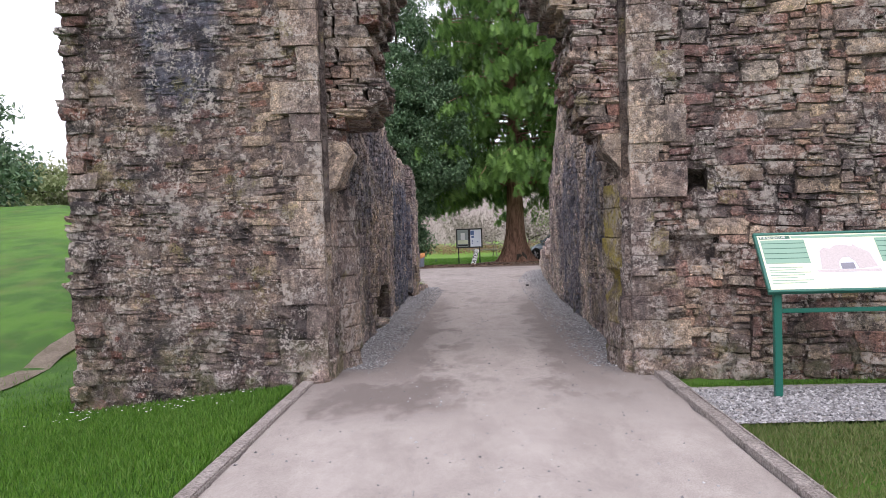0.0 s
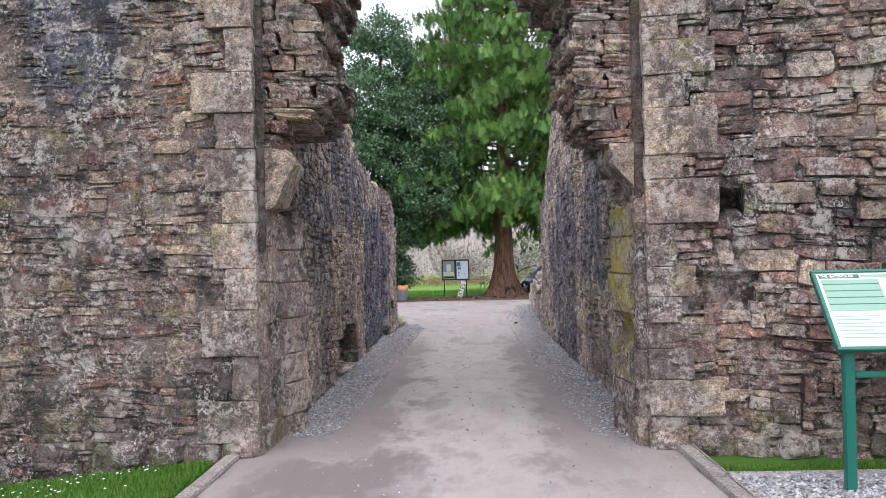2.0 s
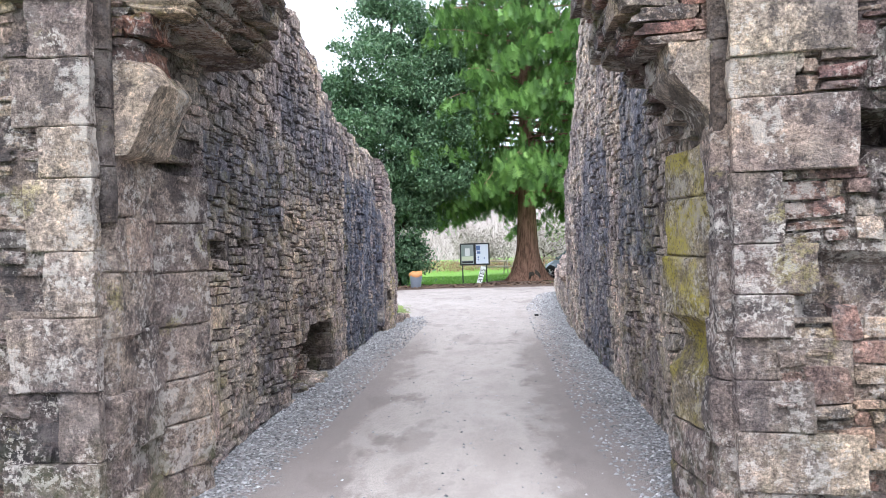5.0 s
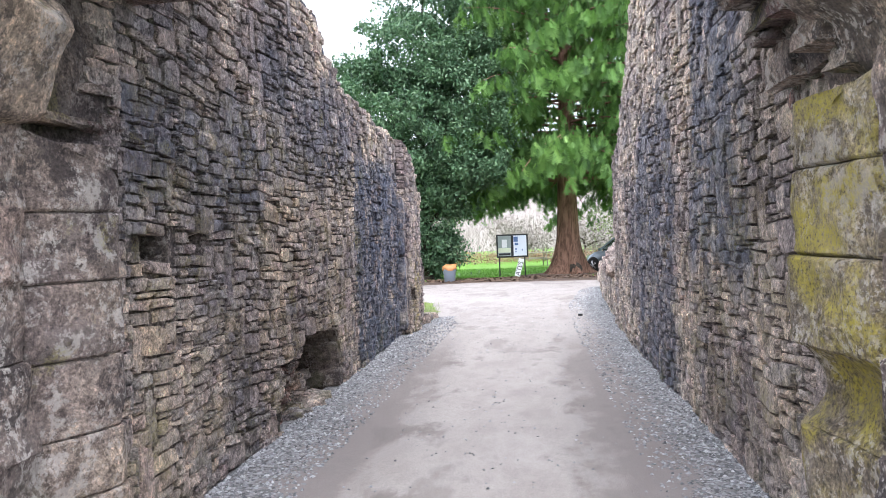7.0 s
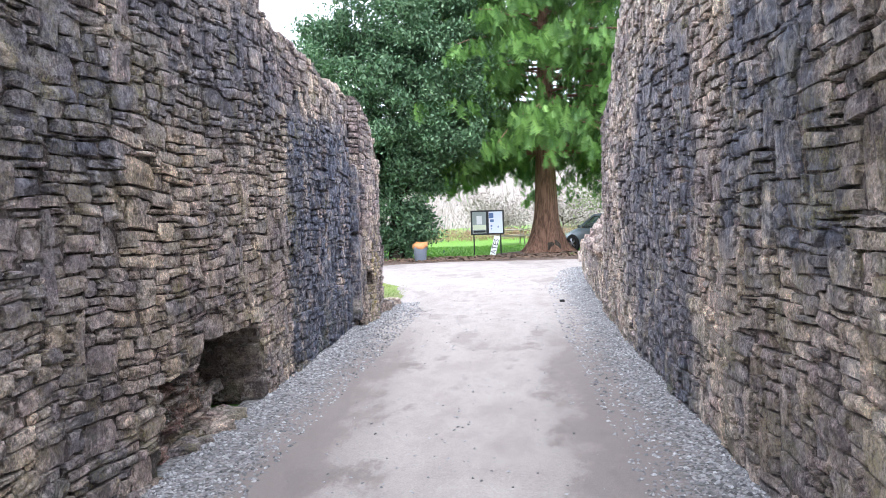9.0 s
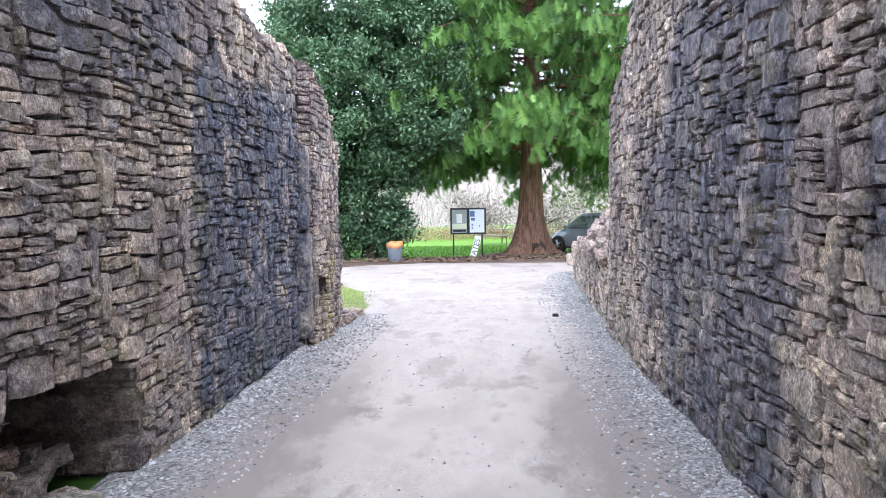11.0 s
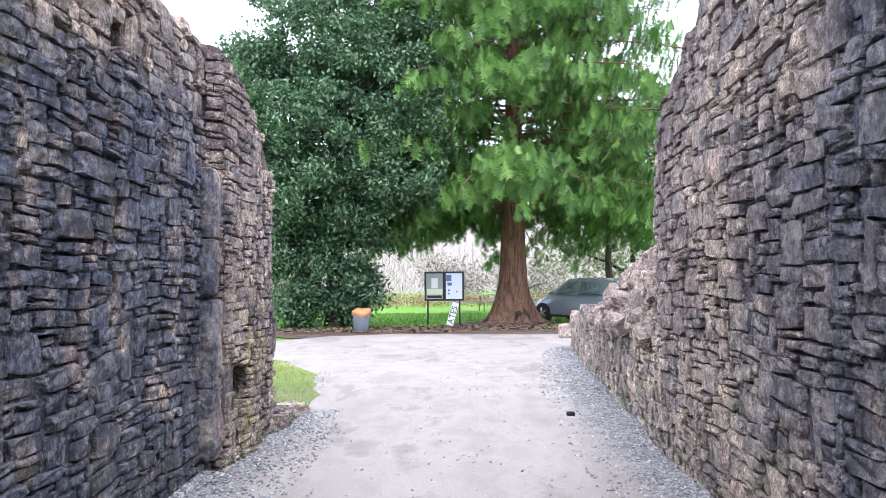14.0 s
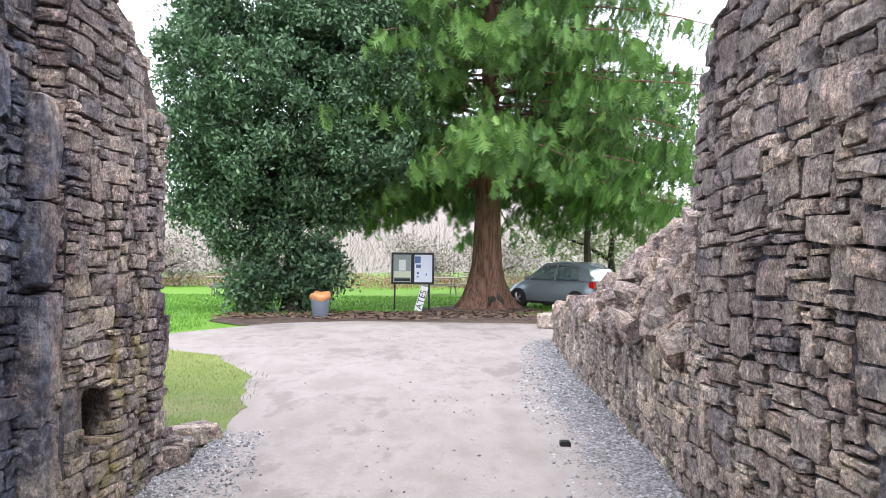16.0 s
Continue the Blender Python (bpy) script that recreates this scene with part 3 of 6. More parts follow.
def rubble_wall(name, front, back, top, material, mortar, label, key, sizes, gap=0.01, proud=(0.0, 0.02), holes=(), skip=None, pieces=None,
                foot=-0.4, out=1, core_out=0.0, harl=0.0, relief=0.03, lean=0.025):
    """A rubble wall: a mortar core between two plan lines, and stones bedded in its face.
    top(u): height; holes: (u, z, half width, half height, depth); skip(u, z): no stone there; pieces(u, z): a stone of its own;
    harl: how unevenly the mortar lies over the stones."""
    p, us = polyline(front)
    q = np.array(back, float)
    L = us[-1]
    ulist = sorted({round(v, 3) for v in list(np.arange(0, L, 0.06)) + list(us) + [h[0] + e * h[2] * k for h in holes for e in (-1, 1) for k in (0.85, 1.2)] if 0 <= v <= L})

    def at(u):
        return np.array([np.interp(u, us, p[:, 0]), np.interp(u, us, p[:, 1])])

    def normal(u):
        a, b = at(max(0, u - 0.04)), at(min(L, u + 0.04))
        t = (b - a) / max(1e-6, np.linalg.norm(b - a))
        return np.array([t[1], -t[0]]) * out, t

    def hole(u, z, room_u=0.0, room_z=0.0):
        return max([d for hu, hz, hw, hh, d in holes if abs(u - hu) < hw * (1 + 0.16 * nz2(z, hu, 7)) + room_u and abs(z - hz) < hh * (1 + 0.2 * nz2(u, hz, 6)) + room_z] or [0.0])

    nzs = 84
    V, F = [], []
    for u in ulist:
        n, _ = normal(u)
        zt = top(u)
        for k in range(nzs):
            z = foot + (zt - foot) * k / (nzs - 1)
            dent = core_out - 0.02 + relief * nz2(u, z, 1.2) + harl * (nz2(u, z, 2.2) + 0.8 * nz2(u, z, 5.5)) + 0.008 * nz2(u + 9, z, 12.0) - hole(u, z)
            xy = at(u) + n * dent
            V.append((xy[0], xy[1], z))
        b = np.array([np.interp(u, us, q[:, 0]), np.interp(u, us, q[:, 1])])
        V.append((b[0], b[1], zt - 0.05))
        V.append((b[0], b[1], foot))
    w = nzs + 2
    for i in range(len(ulist) - 1):
        for k in range(w):
            a, b = i * w + k, i * w + (k + 1) % w
            F.append([a, a + w, b + w, b] if out > 0 else [a, b, b + w, a + w])
    F.append(list(range(w)))
    F.append(list(range((len(ulist) - 1) * w, len(ulist) * w)))
    wall = new(name, mesh_of(name, V, F))
    wall.data.materials.append(mortar)
    tagged(wall, label, "wall", kind="structure")
    rest, single = [], []
    # faces between true corners
    ends = [0.0]
    for s in range(1, len(us) - 1):
        a, b = p[s] - p[s - 1], p[s + 1] - p[s]
        if abs(a[0] * b[1] - a[1] * b[0]) > 0.12 * np.linalg.norm(a) * np.linalg.norm(b):
            ends.append(us[s])
    ends.append(L)
    for u0, u1 in zip(ends[:-1], ends[1:]):
        if u1 - u0 < 0.05:
            continue
        zmax = max(top(v) for v in np.linspace(u0, u1, 60))
        for a, z0, wd, ht in pack(u1 - u0, zmax + 0.2, sizes):
            m, zc = u0 + a + wd / 2, z0 - 0.14 + ht / 2
            du, dz = warp(m, zc)
            m += du * max(0.0, min(1.0, (m - u0 - wd / 2) / 0.15, (u1 - m - wd / 2) / 0.15))
            zc += dz
            if zc + ht * 0.3 > top(m) or hole(m, zc, wd * 0.3, ht * 0.2) or (skip and skip(m, zc)):
                continue
            n, t = normal(min(max(m, u0 + 0.05), u1 - 0.05))
            d = rng.uniform(0.12, 0.2)
            pr = rng.uniform(*proud) + relief * nz2(m, zc, 1.2)
            xy = at(m) + n * (pr - d / 2)
            tilt = math.atan2(warp(m + 0.05, zc)[1] - warp(m - 0.05, zc)[1], 0.1) + rng.normal(0, 0.04)
            tv = np.array([t[0] * math.cos(tilt), t[1] * math.cos(tilt), math.sin(tilt)])
            nv = np.array([n[0], n[1], rng.normal(0, lean)]) + np.array([t[0], t[1], 0]) * rng.normal(0, lean)
            nv /= np.linalg.norm(nv)
            up = np.cross(nv, tv) * (-1 if np.cross(nv, tv)[2] < 0 else 1)
            mm = np.stack([tv * (wd - gap * rng.uniform(0.2, 1.5)) * 1.05, nv * d, up * (ht - gap * rng.uniform(0.2, 1.5)) * 1.07], 1)
            (single if pieces and pieces(m, zc) and len(single) < 290 else rest).append((mm, np.array([xy[0], xy[1], zc])))
    # stones along the broken top
    for u in np.arange(0.05, L - 0.05, 0.13):
        b = np.array([np.interp(u, us, q[:, 0]), np.interp(u, us, q[:, 1])])
        for k in range(5):
            f = 0.1 + 0.8 * (k + rng.uniform(0, 0.9)) / 5
            xy = at(u) * (1 - f) + b * f
            a = rng.uniform(0, math.pi)
            sz = rng.uniform(0.1, 0.34, 2)
            mm = np.array([[math.cos(a), -math.sin(a), rng.normal(0, 0.1)], [math.sin(a), math.cos(a), rng.normal(0, 0.1)], [0, 0, 1]]) * np.array([sz[0], sz[1], rng.uniform(0.06, 0.17)])
            if not (skip and skip(u, top(u))):
                rest.append((mm, np.array([xy[0], xy[1], top(u) + rng.uniform(-0.06, 0.05)])))
    part("stones", joined("stones", FINE, rest), material, wall, "", "stuff")
    return wall, single


LATE = []


def ragged(pts, amp=0.09):
    def top(u):
        return lerp(u, pts) + amp * nz2(round(u / 0.17) * 0.17, 0, 2.3) + amp * 0.8 * nz2(round(u / 0.43) * 0.43, 5, 1.1)
    return top

# ---- ground, road, gravel ----


def sheet(name, xs, ys, lift, material, label, category):
    V = [(x, y, gz(x, y) + lift) for y in ys for x in xs]
    w = len(xs)
    F = [[j * w + i, j * w + i + 1, (j + 1) * w + i + 1, (j + 1) * w + i] for j in range(len(ys) - 1) for i in range(w - 1)]
    ob = new(name, mesh_of(name, V, F, True))
    ob.data.materials.append(material)
    return tagged(ob, label, category, kind="structure")


fx = [-900, -500, -250, -120, -80, -60, -50, -42] + list(np.arange(-36, 20.1, 0.6)) + [25, 35, 50, 80, 120, 250, 500, 900]
fy = [-600, -250, -100, -50, -30, -20] + list(np.arange(-14, 50.1, 0.6)) + [56, 64, 74, 90, 110, 140, 200, 300, 600, 1200]
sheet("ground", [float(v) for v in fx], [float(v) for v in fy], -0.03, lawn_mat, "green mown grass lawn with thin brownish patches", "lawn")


def strip(name, ys, xl, xr, lift, material, label, category, n=24, wob=0.05):
    V = []
    for y in ys:
        a, b = xl(y) + wob * nz2(y, 1, 2.1) + wob * 0.7 * nz2(y, 4, 6.0), xr(y) + wob * nz2(y, 8, 2.3)
        for i in range(n + 1):
            x = a + (b - a) * i / n
            V.append((x, y, gz(x if x < -4 else max(x, -1.5), y) + lift + 0.006 * nz2(x, y, 0.8)))
    w = n + 1
    F = [[j * w + i, j * w + i + 1, (j + 1) * w + i + 1, (j + 1) * w + i] for j in range(len(ys) - 1) for i in range(n)]
    ob = new(name, mesh_of(name, V, F, True))
    ob.data.materials.append(material)
    return tagged(ob, label, category, kind="structure")


road_left = [(-12, -1.5), (6, -1.4), (6.4, -1.35), (16.6, -1.3), (17.1, -0.95), (19.2, -1.0), (21, -1.45), (22.8, -2.3), (24.0, -3.9), (25.2, -5.5)]
road_right = [(-12, 2.32), (6, 2.3), (6.5, 2.3), (16, 2.35), (20, 2.6), (25, 2.9), (25.3, 3.4)]
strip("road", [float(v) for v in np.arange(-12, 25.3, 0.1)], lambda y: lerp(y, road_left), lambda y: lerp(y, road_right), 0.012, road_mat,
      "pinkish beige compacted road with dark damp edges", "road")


def yard():
    V, xs = [], [float(v) for v in np.arange(-16, 22.1, 0.3)]
    near = [(-16, 21.5), (-8, 23.4), (-4, 24.3), (-3, 24.4), (30, 24.4)]
    far = [(-16, 22.8), (-8, 24.9), (-4, 26.0), (-2.6, 28.8), (-1, 29.6), (1, 29.4), (5, 29.0), (10, 29.2), (30, 29.5)]
    for x in xs:
        a, b = lerp(x, near) + 0.08 * nz2(x, 2, 1.7), lerp(x, far) + 0.16 * nz2(x, 4, 1.3)
        for i in range(21):
            y = a + (b - a) * i / 20
            V.append((x, y, gz(max(x, -6), y) + 0.004 + 0.006 * nz2(x, y, 0.8)))
    F = [[j * 21 + i, (j + 1) * 21 + i, (j + 1) * 21 + i + 1, j * 21 + i + 1] for j in range(len(xs) - 1) for i in range(20)]
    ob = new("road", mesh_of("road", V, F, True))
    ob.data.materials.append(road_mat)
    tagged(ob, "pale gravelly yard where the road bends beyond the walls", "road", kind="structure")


yard()


def leaf_litter():
    V, F = [], []
    for i in range(2600):
        x = rng.uniform(-4.5, 5.0)
        y = rng.uniform(30.2, 33.6) + 0.9 * (x > 0.6) * rng.random() * 2
        a, s = rng.uniform(0, 6.28), rng.uniform(0.04, 0.1)
        z = gz(x, y) - 0.005 + rng.uniform(0, 0.03)
        k = len(V)
        V += [(x + s * math.cos(a), y + s * math.sin(a), z), (x + s * 0.5 * math.cos(a + 1.9), y + s * 0.5 * math.sin(a + 1.9), z + rng.uniform(0, 0.04)), (x - s * math.cos(a), y - s * math.sin(a), z + rng.uniform(0, 0.02)), (x + s * 0.5 * math.cos(a - 1.9), y + s * 0.5 * math.sin(a - 1.9), z)]
        F.append([k, k + 1, k + 2, k + 3])
    m = leaf_material("brown_dead_leaves", [(0.09, 0.055, 0.035), (0.14, 0.09, 0.06), (0.06, 0.04, 0.03)], 0.9, 0.0)
    tagged(part("leaf_litter", mesh_of("leaf_litter", V, F), m), "brown dead leaves lying under the trees", "leaves", kind="stuff")
    V, w = [], 23
    for j, y in enumerate(np.arange(28.4, 38.4, 0.4)):
        for i in range(w):
            c = lerp(y, [(28.4, 1.0), (29.6, 0.3), (32, 0.0), (34.5, 2.2), (38.4, 2.4)])
            hw = lerp(y, [(28.4, 4.4), (29.6, 4.6), (31.5, 4.2), (33.5, 1.6), (36, 1.9), (38.4, 0.6)])
            x = c + hw * (i / (w - 1) * 2 - 1) + 0.12 * nz2(y, i, 0.9)
            V.append((x, y, gz(x, y) - 0.012))
    n = len(V) // w
    F = [[j * w + i, j * w + i + 1, (j + 1) * w + i + 1, (j + 1) * w + i] for j in range(n - 1) for i in range(w - 1)]
    ob = new("ground_earth", mesh_of("ground_earth", V, F, True))
    ob.data.materials.append(mortar_material("bare_brown_earth", (0.10, 0.07, 0.055), (0.17, 0.125, 0.1)))
    tagged(ob, "bare brown earth under the trees", "earth", kind="structure")


leaf_litter()
strip("ground_footpath", [float(v) for v in np.arange(4.5, 14, 0.25)], lambda y: -6.15 - 0.05 * (y - 7), lambda y: -5.72 - 0.05 * (y - 7), -0.012, mortar_material("trodden_earth", (0.24, 0.2, 0.15), (0.32, 0.27, 0.21)), "trodden earth footpath across the grass", "path", 6, 0.1)

# gravel margins along both passage walls, and the gravel bed by the front wall
left_in = [(6.6, -1.1), (8, -0.95), (12, -0.86), (15, -0.8), (17.0, -0.72), (17.8, -0.9)]
right_in = [(6.4, 2.08), (8, 2.0), (12, 1.95), (16, 1.92), (20, 2.0), (24, 2.5), (25, 2.8)]
strip("gravel_bed", [float(v) for v in np.arange(3.9, 5.35, 0.1)], lambda y: 2.43, lambda y: 9.0, 0.012, grey_gravel, "bed of loose grey gravel below the information panel", "gravel", 20, 0.05)


def scatter_pebbles(name, label, count, place, size=(0.008, 0.022), lift=0.02):
    octa = np.array([(1, 0, 0), (-1, 0, 0), (0, 1, 0), (0, -1, 0), (0, 0, 1), (0, 0, -1)], float)
    of = np.array([(0, 2, 4), (2, 1, 4), (1, 3, 4), (3, 0, 4), (2, 0, 5), (1, 2, 5), (3, 1, 5), (0, 3, 5)])
    vs, fs = [], []
    for i in range(count):
        x, y = place()
        s = rng.uniform(*size) * rng.uniform(0.7, 1.3, 3) * np.array([1.2, 1.2, 0.8])
        a = rng.uniform(0, 6.28)
        r = np.array([[math.cos(a), -math.sin(a), 0], [math.sin(a), math.cos(a), 0], [0, 0, 1]])
        v = (octa * s + rng.normal(0, 0.002, octa.shape)) @ r.T + np.array([x, y, gz(max(x, -1.5), y) + lift + s[2] * 0.35])
        vs.append(v), fs.append(of + 6 * i)
    tagged(part(name, mesh_of(name, np.concatenate(vs), np.concatenate(fs)), pebble_mat), label, "gravel", kind="stuff")


def in_left():
    y = rng.uniform(6.7, 18.2)
    a, b = lerp(y, [(6.6, -1.2), (16, -1.17), (17, -1.0), (19, -1.0)]), lerp(y, left_in) + 0.34
    return a + (b - a) * rng.random() ** 2.3, y


def in_right():
    y = rng.uniform(6.5, 25)
    a, b = lerp(y, right_in) - 0.38, lerp(y, [(6.4, 2.2), (16, 2.25), (25, 2.75)])
    return b - (b - a) * rng.random() ** 2.2, y


def on_road():
    y = rng.uniform(1.5, 26)
    return 0.5 + rng.normal(0, 0.95), y


scatter_pebbles("gravel", "loose grey pebbles along the passage wall", 9000, in_left, (0.005, 0.016), 0.01)
scatter_pebbles("gravel", "loose grey pebbles along the passage wall", 11000, in_right, (0.005, 0.016), 0.01)
scatter_pebbles("gravel", "loose grey gravel by the information panel", 9000, lambda: (rng.uniform(2.45, 6.5), rng.uniform(3.9, 5.15)), (0.008, 0.02), 0.012)
scatter_pebbles("grit", "scattered grit and pebbles on the road", 1500, on_road, (0.004, 0.011), 0.012)


def blades(name, label, count, place, height, material, width=0.006):
    V, F = np.zeros((count * 3, 3)), np.arange(count * 3).reshape(-1, 3)
    for i in range(count):
        x, y = place()
        a, h = rng.uniform(0, 6.28), rng.uniform(*height)
        z = gz(x, y) - 0.02
        dx, dy = math.cos(a) * width, math.sin(a) * width
        lean = rng.normal(0, 0.35 * h, 2)
        V[i * 3] = (x - dx, y - dy, z)
        V[i * 3 + 1] = (x + dx, y + dy, z)
        V[i * 3 + 2] = (x + lean[0], y + lean[1], z + h)
    tagged(part(name, mesh_of(name, V, F), material), label, "grass", kind="stuff")


def verge():
    while True:
        x, y = -1.62 - abs(rng.normal(0, 1.9)), 4.8 + rng.normal(0, 1.5)
        if y > -1 and not (x > -4.05 and y > 5.9):
            return x, y


def patch():
    while True:
        x, y = rng.uniform(-4.5, -1.0), rng.uniform(17.2, 24.2)
        if x < lerp(y, road_left) - 0.02 + 0.1 * nz2(y, 3, 3) + 0.35 * rng.random() ** 3:
            return x, y


blades("grass", "short green grass beside the road and wall", 60000, verge, (0.025, 0.07), blade_mat)
blades("grass", "thin yellowish grass at the end of the wall", 26000, patch, (0.03, 0.07), dry_blade_mat, 0.008)
blades("grass", "thin strip of grass at the foot of the front wall", 4500, lambda: (2.45 + abs(rng.normal(0, 2.0)), 5.38 + rng.normal(0, 0.07)), (0.02, 0.06), blade_mat)
blades("grass", "thin grass beside the gravel bed", 14000, lambda: (2.5 + abs(rng.normal(0, 1.2)), 3.9 - abs(rng.normal(0, 1.1))), (0.02, 0.05), dry_blade_mat)
def worn_turf():
    V, n = [], 14
    ys = [float(v) for v in np.arange(17.2, 24.1, 0.15)]
    for y in ys:
        b = lerp(y, road_left) + 0.05 + 0.1 * nz2(y, 6, 1.9) + 0.06 * nz2(y, 2, 5.0)
        a = b - lerp(y, [(17.2, 1.3), (19, 2.2), (22, 2.4), (24.1, 0.7)]) + 0.2 * nz2(y, 9, 1.0)
        for i in range(n + 1):
            x = a + (b - a) * i / n
            V.append((x, y, gz(max(x, -1.5), y) + 0.017))
    w = n + 1
    F = [[j * w + i, j * w + i + 1, (j + 1) * w + i + 1, (j + 1) * w + i] for j in range(len(ys) - 1) for i in range(n)]
    ob = new("ground_turf", mesh_of("ground_turf", V, F, True))
    ob.data.materials.append(dry_lawn_mat)
    tagged(ob, "worn yellowish turf at the end of the wall", "grass", kind="structure")


worn_turf()


def on_lawn():
    while True:
        x, y = rng.uniform(-12, 9), rng.uniform(24, 44)
        mid_x, hw = lerp(y, [(28.4, 1.0), (29.6, 0.3), (32, 0.0), (34.5, 2.2), (38.4, 2.4)]), lerp(y, [(27, 5.0), (29.6, 4.8), (31.5, 4.3), (33.5, 1.7), (36, 2.0), (38.4, 0.6), (38.5, 0.0)])
        if y > lerp(x, [(-16, 22.8), (-8, 24.9), (-4, 26.0), (-2.6, 28.8), (-1, 29.6), (5, 29.0), (30, 29.5)]) + 0.25 and abs(x - mid_x) > hw:
            return x, y


blades("grass", "green lawn grass beyond the road", 30000, on_lawn, (0.04, 0.09), sunlit_blade_mat, 0.015)


def daisies():
    V, F = [], []
    for i in range(70):
        x, y = rng.uniform(-4.3, -2.0), rng.uniform(5.2, 5.85)
        z, k = gz(x, y) + 0.035, len(V)
        for j in range(6):
            V.append((x + 0.011 * math.cos(j * 1.047), y + 0.011 * math.sin(j * 1.047), z + rng.uniform(0, 0.006)))
        F.append(list(range(k, k + 6)))
    tagged(part("daisies", mesh_of("daisies", V, F), white_board), "small white daisies in the grass by the wall", "flowers", kind="stuff")


daisies()


def kerb(x0, y0, x1, y1, w=0.13):
    d = Vector((x1 - x0, y1 - y0, 0))
    n, at = int(d.length / 0.92), thing("kerb", "worn pale concrete edging kerb beside the road", "kerb", (x0, y0, 0), kind="structure")
    u = d.normalized()
    v = Vector((-u.y, u.x, 0))
    for i in range(n):
        a, b = u * (d.length * i / n + 0.006), u * (d.length * (i + 1) / n - 0.006)
        m = Matrix((( u.x, v.x, 0, (a.x + b.x) / 2), (u.y, v.y, 0, (a.y + b.y) / 2), (0, 0, 1, rng.uniform(-0.006, 0.006)), (0, 0, 0, 1)))
        ln = (b - a).length
        part("kerb_stone", box(-ln / 2, ln / 2, -w / 2, w / 2, -0.15, 0.05, 0.012, None, m), kerb_mat, at)


kerb(-1.55, -9, -1.45, 5.93)
kerb(2.45, -9, 2.36, 6.0)

# ---- the ruined gatehouse ----
# left front wall, with its broken outer edge
topA = ragged([(0, 4.6), (1.1, 5.6), (3.6, 5.9), (4.2, 5.2)], 0.14)
A_front = [(-4.0, 7.2), (-4.03, 5.95), (-1.27, 5.99), (-1.25, 6.2)]
wallA, sA = rubble_wall("wall_front_left", A_front, [(-2.4, 7.2), (-2.4, 7.2), (-1.7, 7.3), (-1.5, 7.3)], topA, front_stone, mortar_pale,
                        "weathered purple-brown rubble wall of a ruined gatehouse", "A",
                        sized((0.045, 0.12), (0.09, 0.34), 0.07, 0.0, 0.2), 0.014, (-0.012, 0.018), skip=lambda u, z: u > 3.8 and z < 4.4, pieces=lambda u, z: 1.5 < u < 3.7 and 0.1 < z < 2.6,
                        core_out=0.011, harl=0.014, relief=0.03, lean=0.02)
LATE.append((wallA, "A", front_stone, sA))

# left passage wall: dark face, a lighter broken end, one low hollow and putlog holes
B_front = [(-1.32, 6.2), (-1.16, 7.38), (-1.2, 7.45), (-1.17, 11.5), (-1.17, 15.72), (-1.04, 15.78), (-0.99, 16.4), (-1.0, 17.05), (-1.5, 17.25), (-2.2, 17.25)]
B_back = [(-2.4, 6.2), (-2.4, 7.38), (-2.4, 7.45), (-2.4, 11.5), (-2.4, 15.72), (-2.4, 15.78), (-2.4, 16.4), (-2.4, 16.9), (-2.4, 17.0), (-2.4, 17.1)]
_, usB = polyline(B_front)
yB = [p[1] for p in B_front]


def u_of(y, ys, us):
    return float(np.interp(y, ys, us))


def along(prof, ys, us, extra=()):
    return [(u_of(y, ys, us), z) for y, z in prof] + list(extra)


topB = ragged(along([(6.2, 4.9), (8, 4.5), (10, 4.1), (11.4, 3.85), (11.8, 3.45), (12.5, 3.25), (15.2, 3.12), (15.8, 3.05), (16.2, 2.8), (16.7, 2.62), (17.05, 2.2)], yB, usB, [(usB[-1], 2.0)]), 0.08)
holesB = [(u_of(10.3, yB, usB), 0.24, 0.45, 0.32, 0.2), (u_of(11.15, yB, usB), 0.27, 0.55, 0.42, 0.7), (u_of(7.8, yB, usB), 1.6, 0.17, 0.08, 0.3), (u_of(8.35, yB, usB), 1.6, 0.1, 0.07, 0.25),
          (u_of(16.07, yB, usB), 0.58, 0.12, 0.15, 0.45), (u_of(13.2, yB, usB), 2.75, 0.09, 0.07, 0.2), (u_of(12.6, yB, usB), 2.62, 0.08, 0.06, 0.2), (u_of(14.3, yB, usB), 2.72, 0.08, 0.06, 0.2)]
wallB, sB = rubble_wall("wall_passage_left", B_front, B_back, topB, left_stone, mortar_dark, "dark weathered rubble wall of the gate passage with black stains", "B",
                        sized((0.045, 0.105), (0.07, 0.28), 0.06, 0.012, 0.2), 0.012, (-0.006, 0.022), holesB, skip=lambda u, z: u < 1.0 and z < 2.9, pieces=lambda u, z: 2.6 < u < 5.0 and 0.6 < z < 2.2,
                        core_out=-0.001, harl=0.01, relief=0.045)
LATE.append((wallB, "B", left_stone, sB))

# right front wall, redder
topC = ragged([(0, 5.4), (0.5, 5.5), (3, 5.7), (9, 5.2)], 0.12)
C_front = [(2.12, 6.4), (2.16, 6.05), (4.2, 5.66), (9.0, 4.9)]
holesC = [(0.98, 2.1, 0.1, 0.09, 0.35), (0.92, 1.36, 0.26, 0.13, 0.1)]
wallC, sC = rubble_wall("wall_front_right", C_front, [(2.6, 7.3), (2.7, 7.3), (4.2, 7.0), (9.0, 6.2)], topC, red_stone, mortar_pale,
                        "reddish rubble wall of a ruined gatehouse with pale lichen", "C",
                        sized((0.045, 0.13), (0.12, 0.42), 0.1, 0.0, 0.22), 0.012, (-0.012, 0.04), holesC, skip=lambda u, z: u < 0.48 and z < 4.4, pieces=lambda u, z: u < 3.2 and 0.0 < z < 2.6,
                        core_out=-0.004, harl=0.014, relief=0.1, lean=0.04)
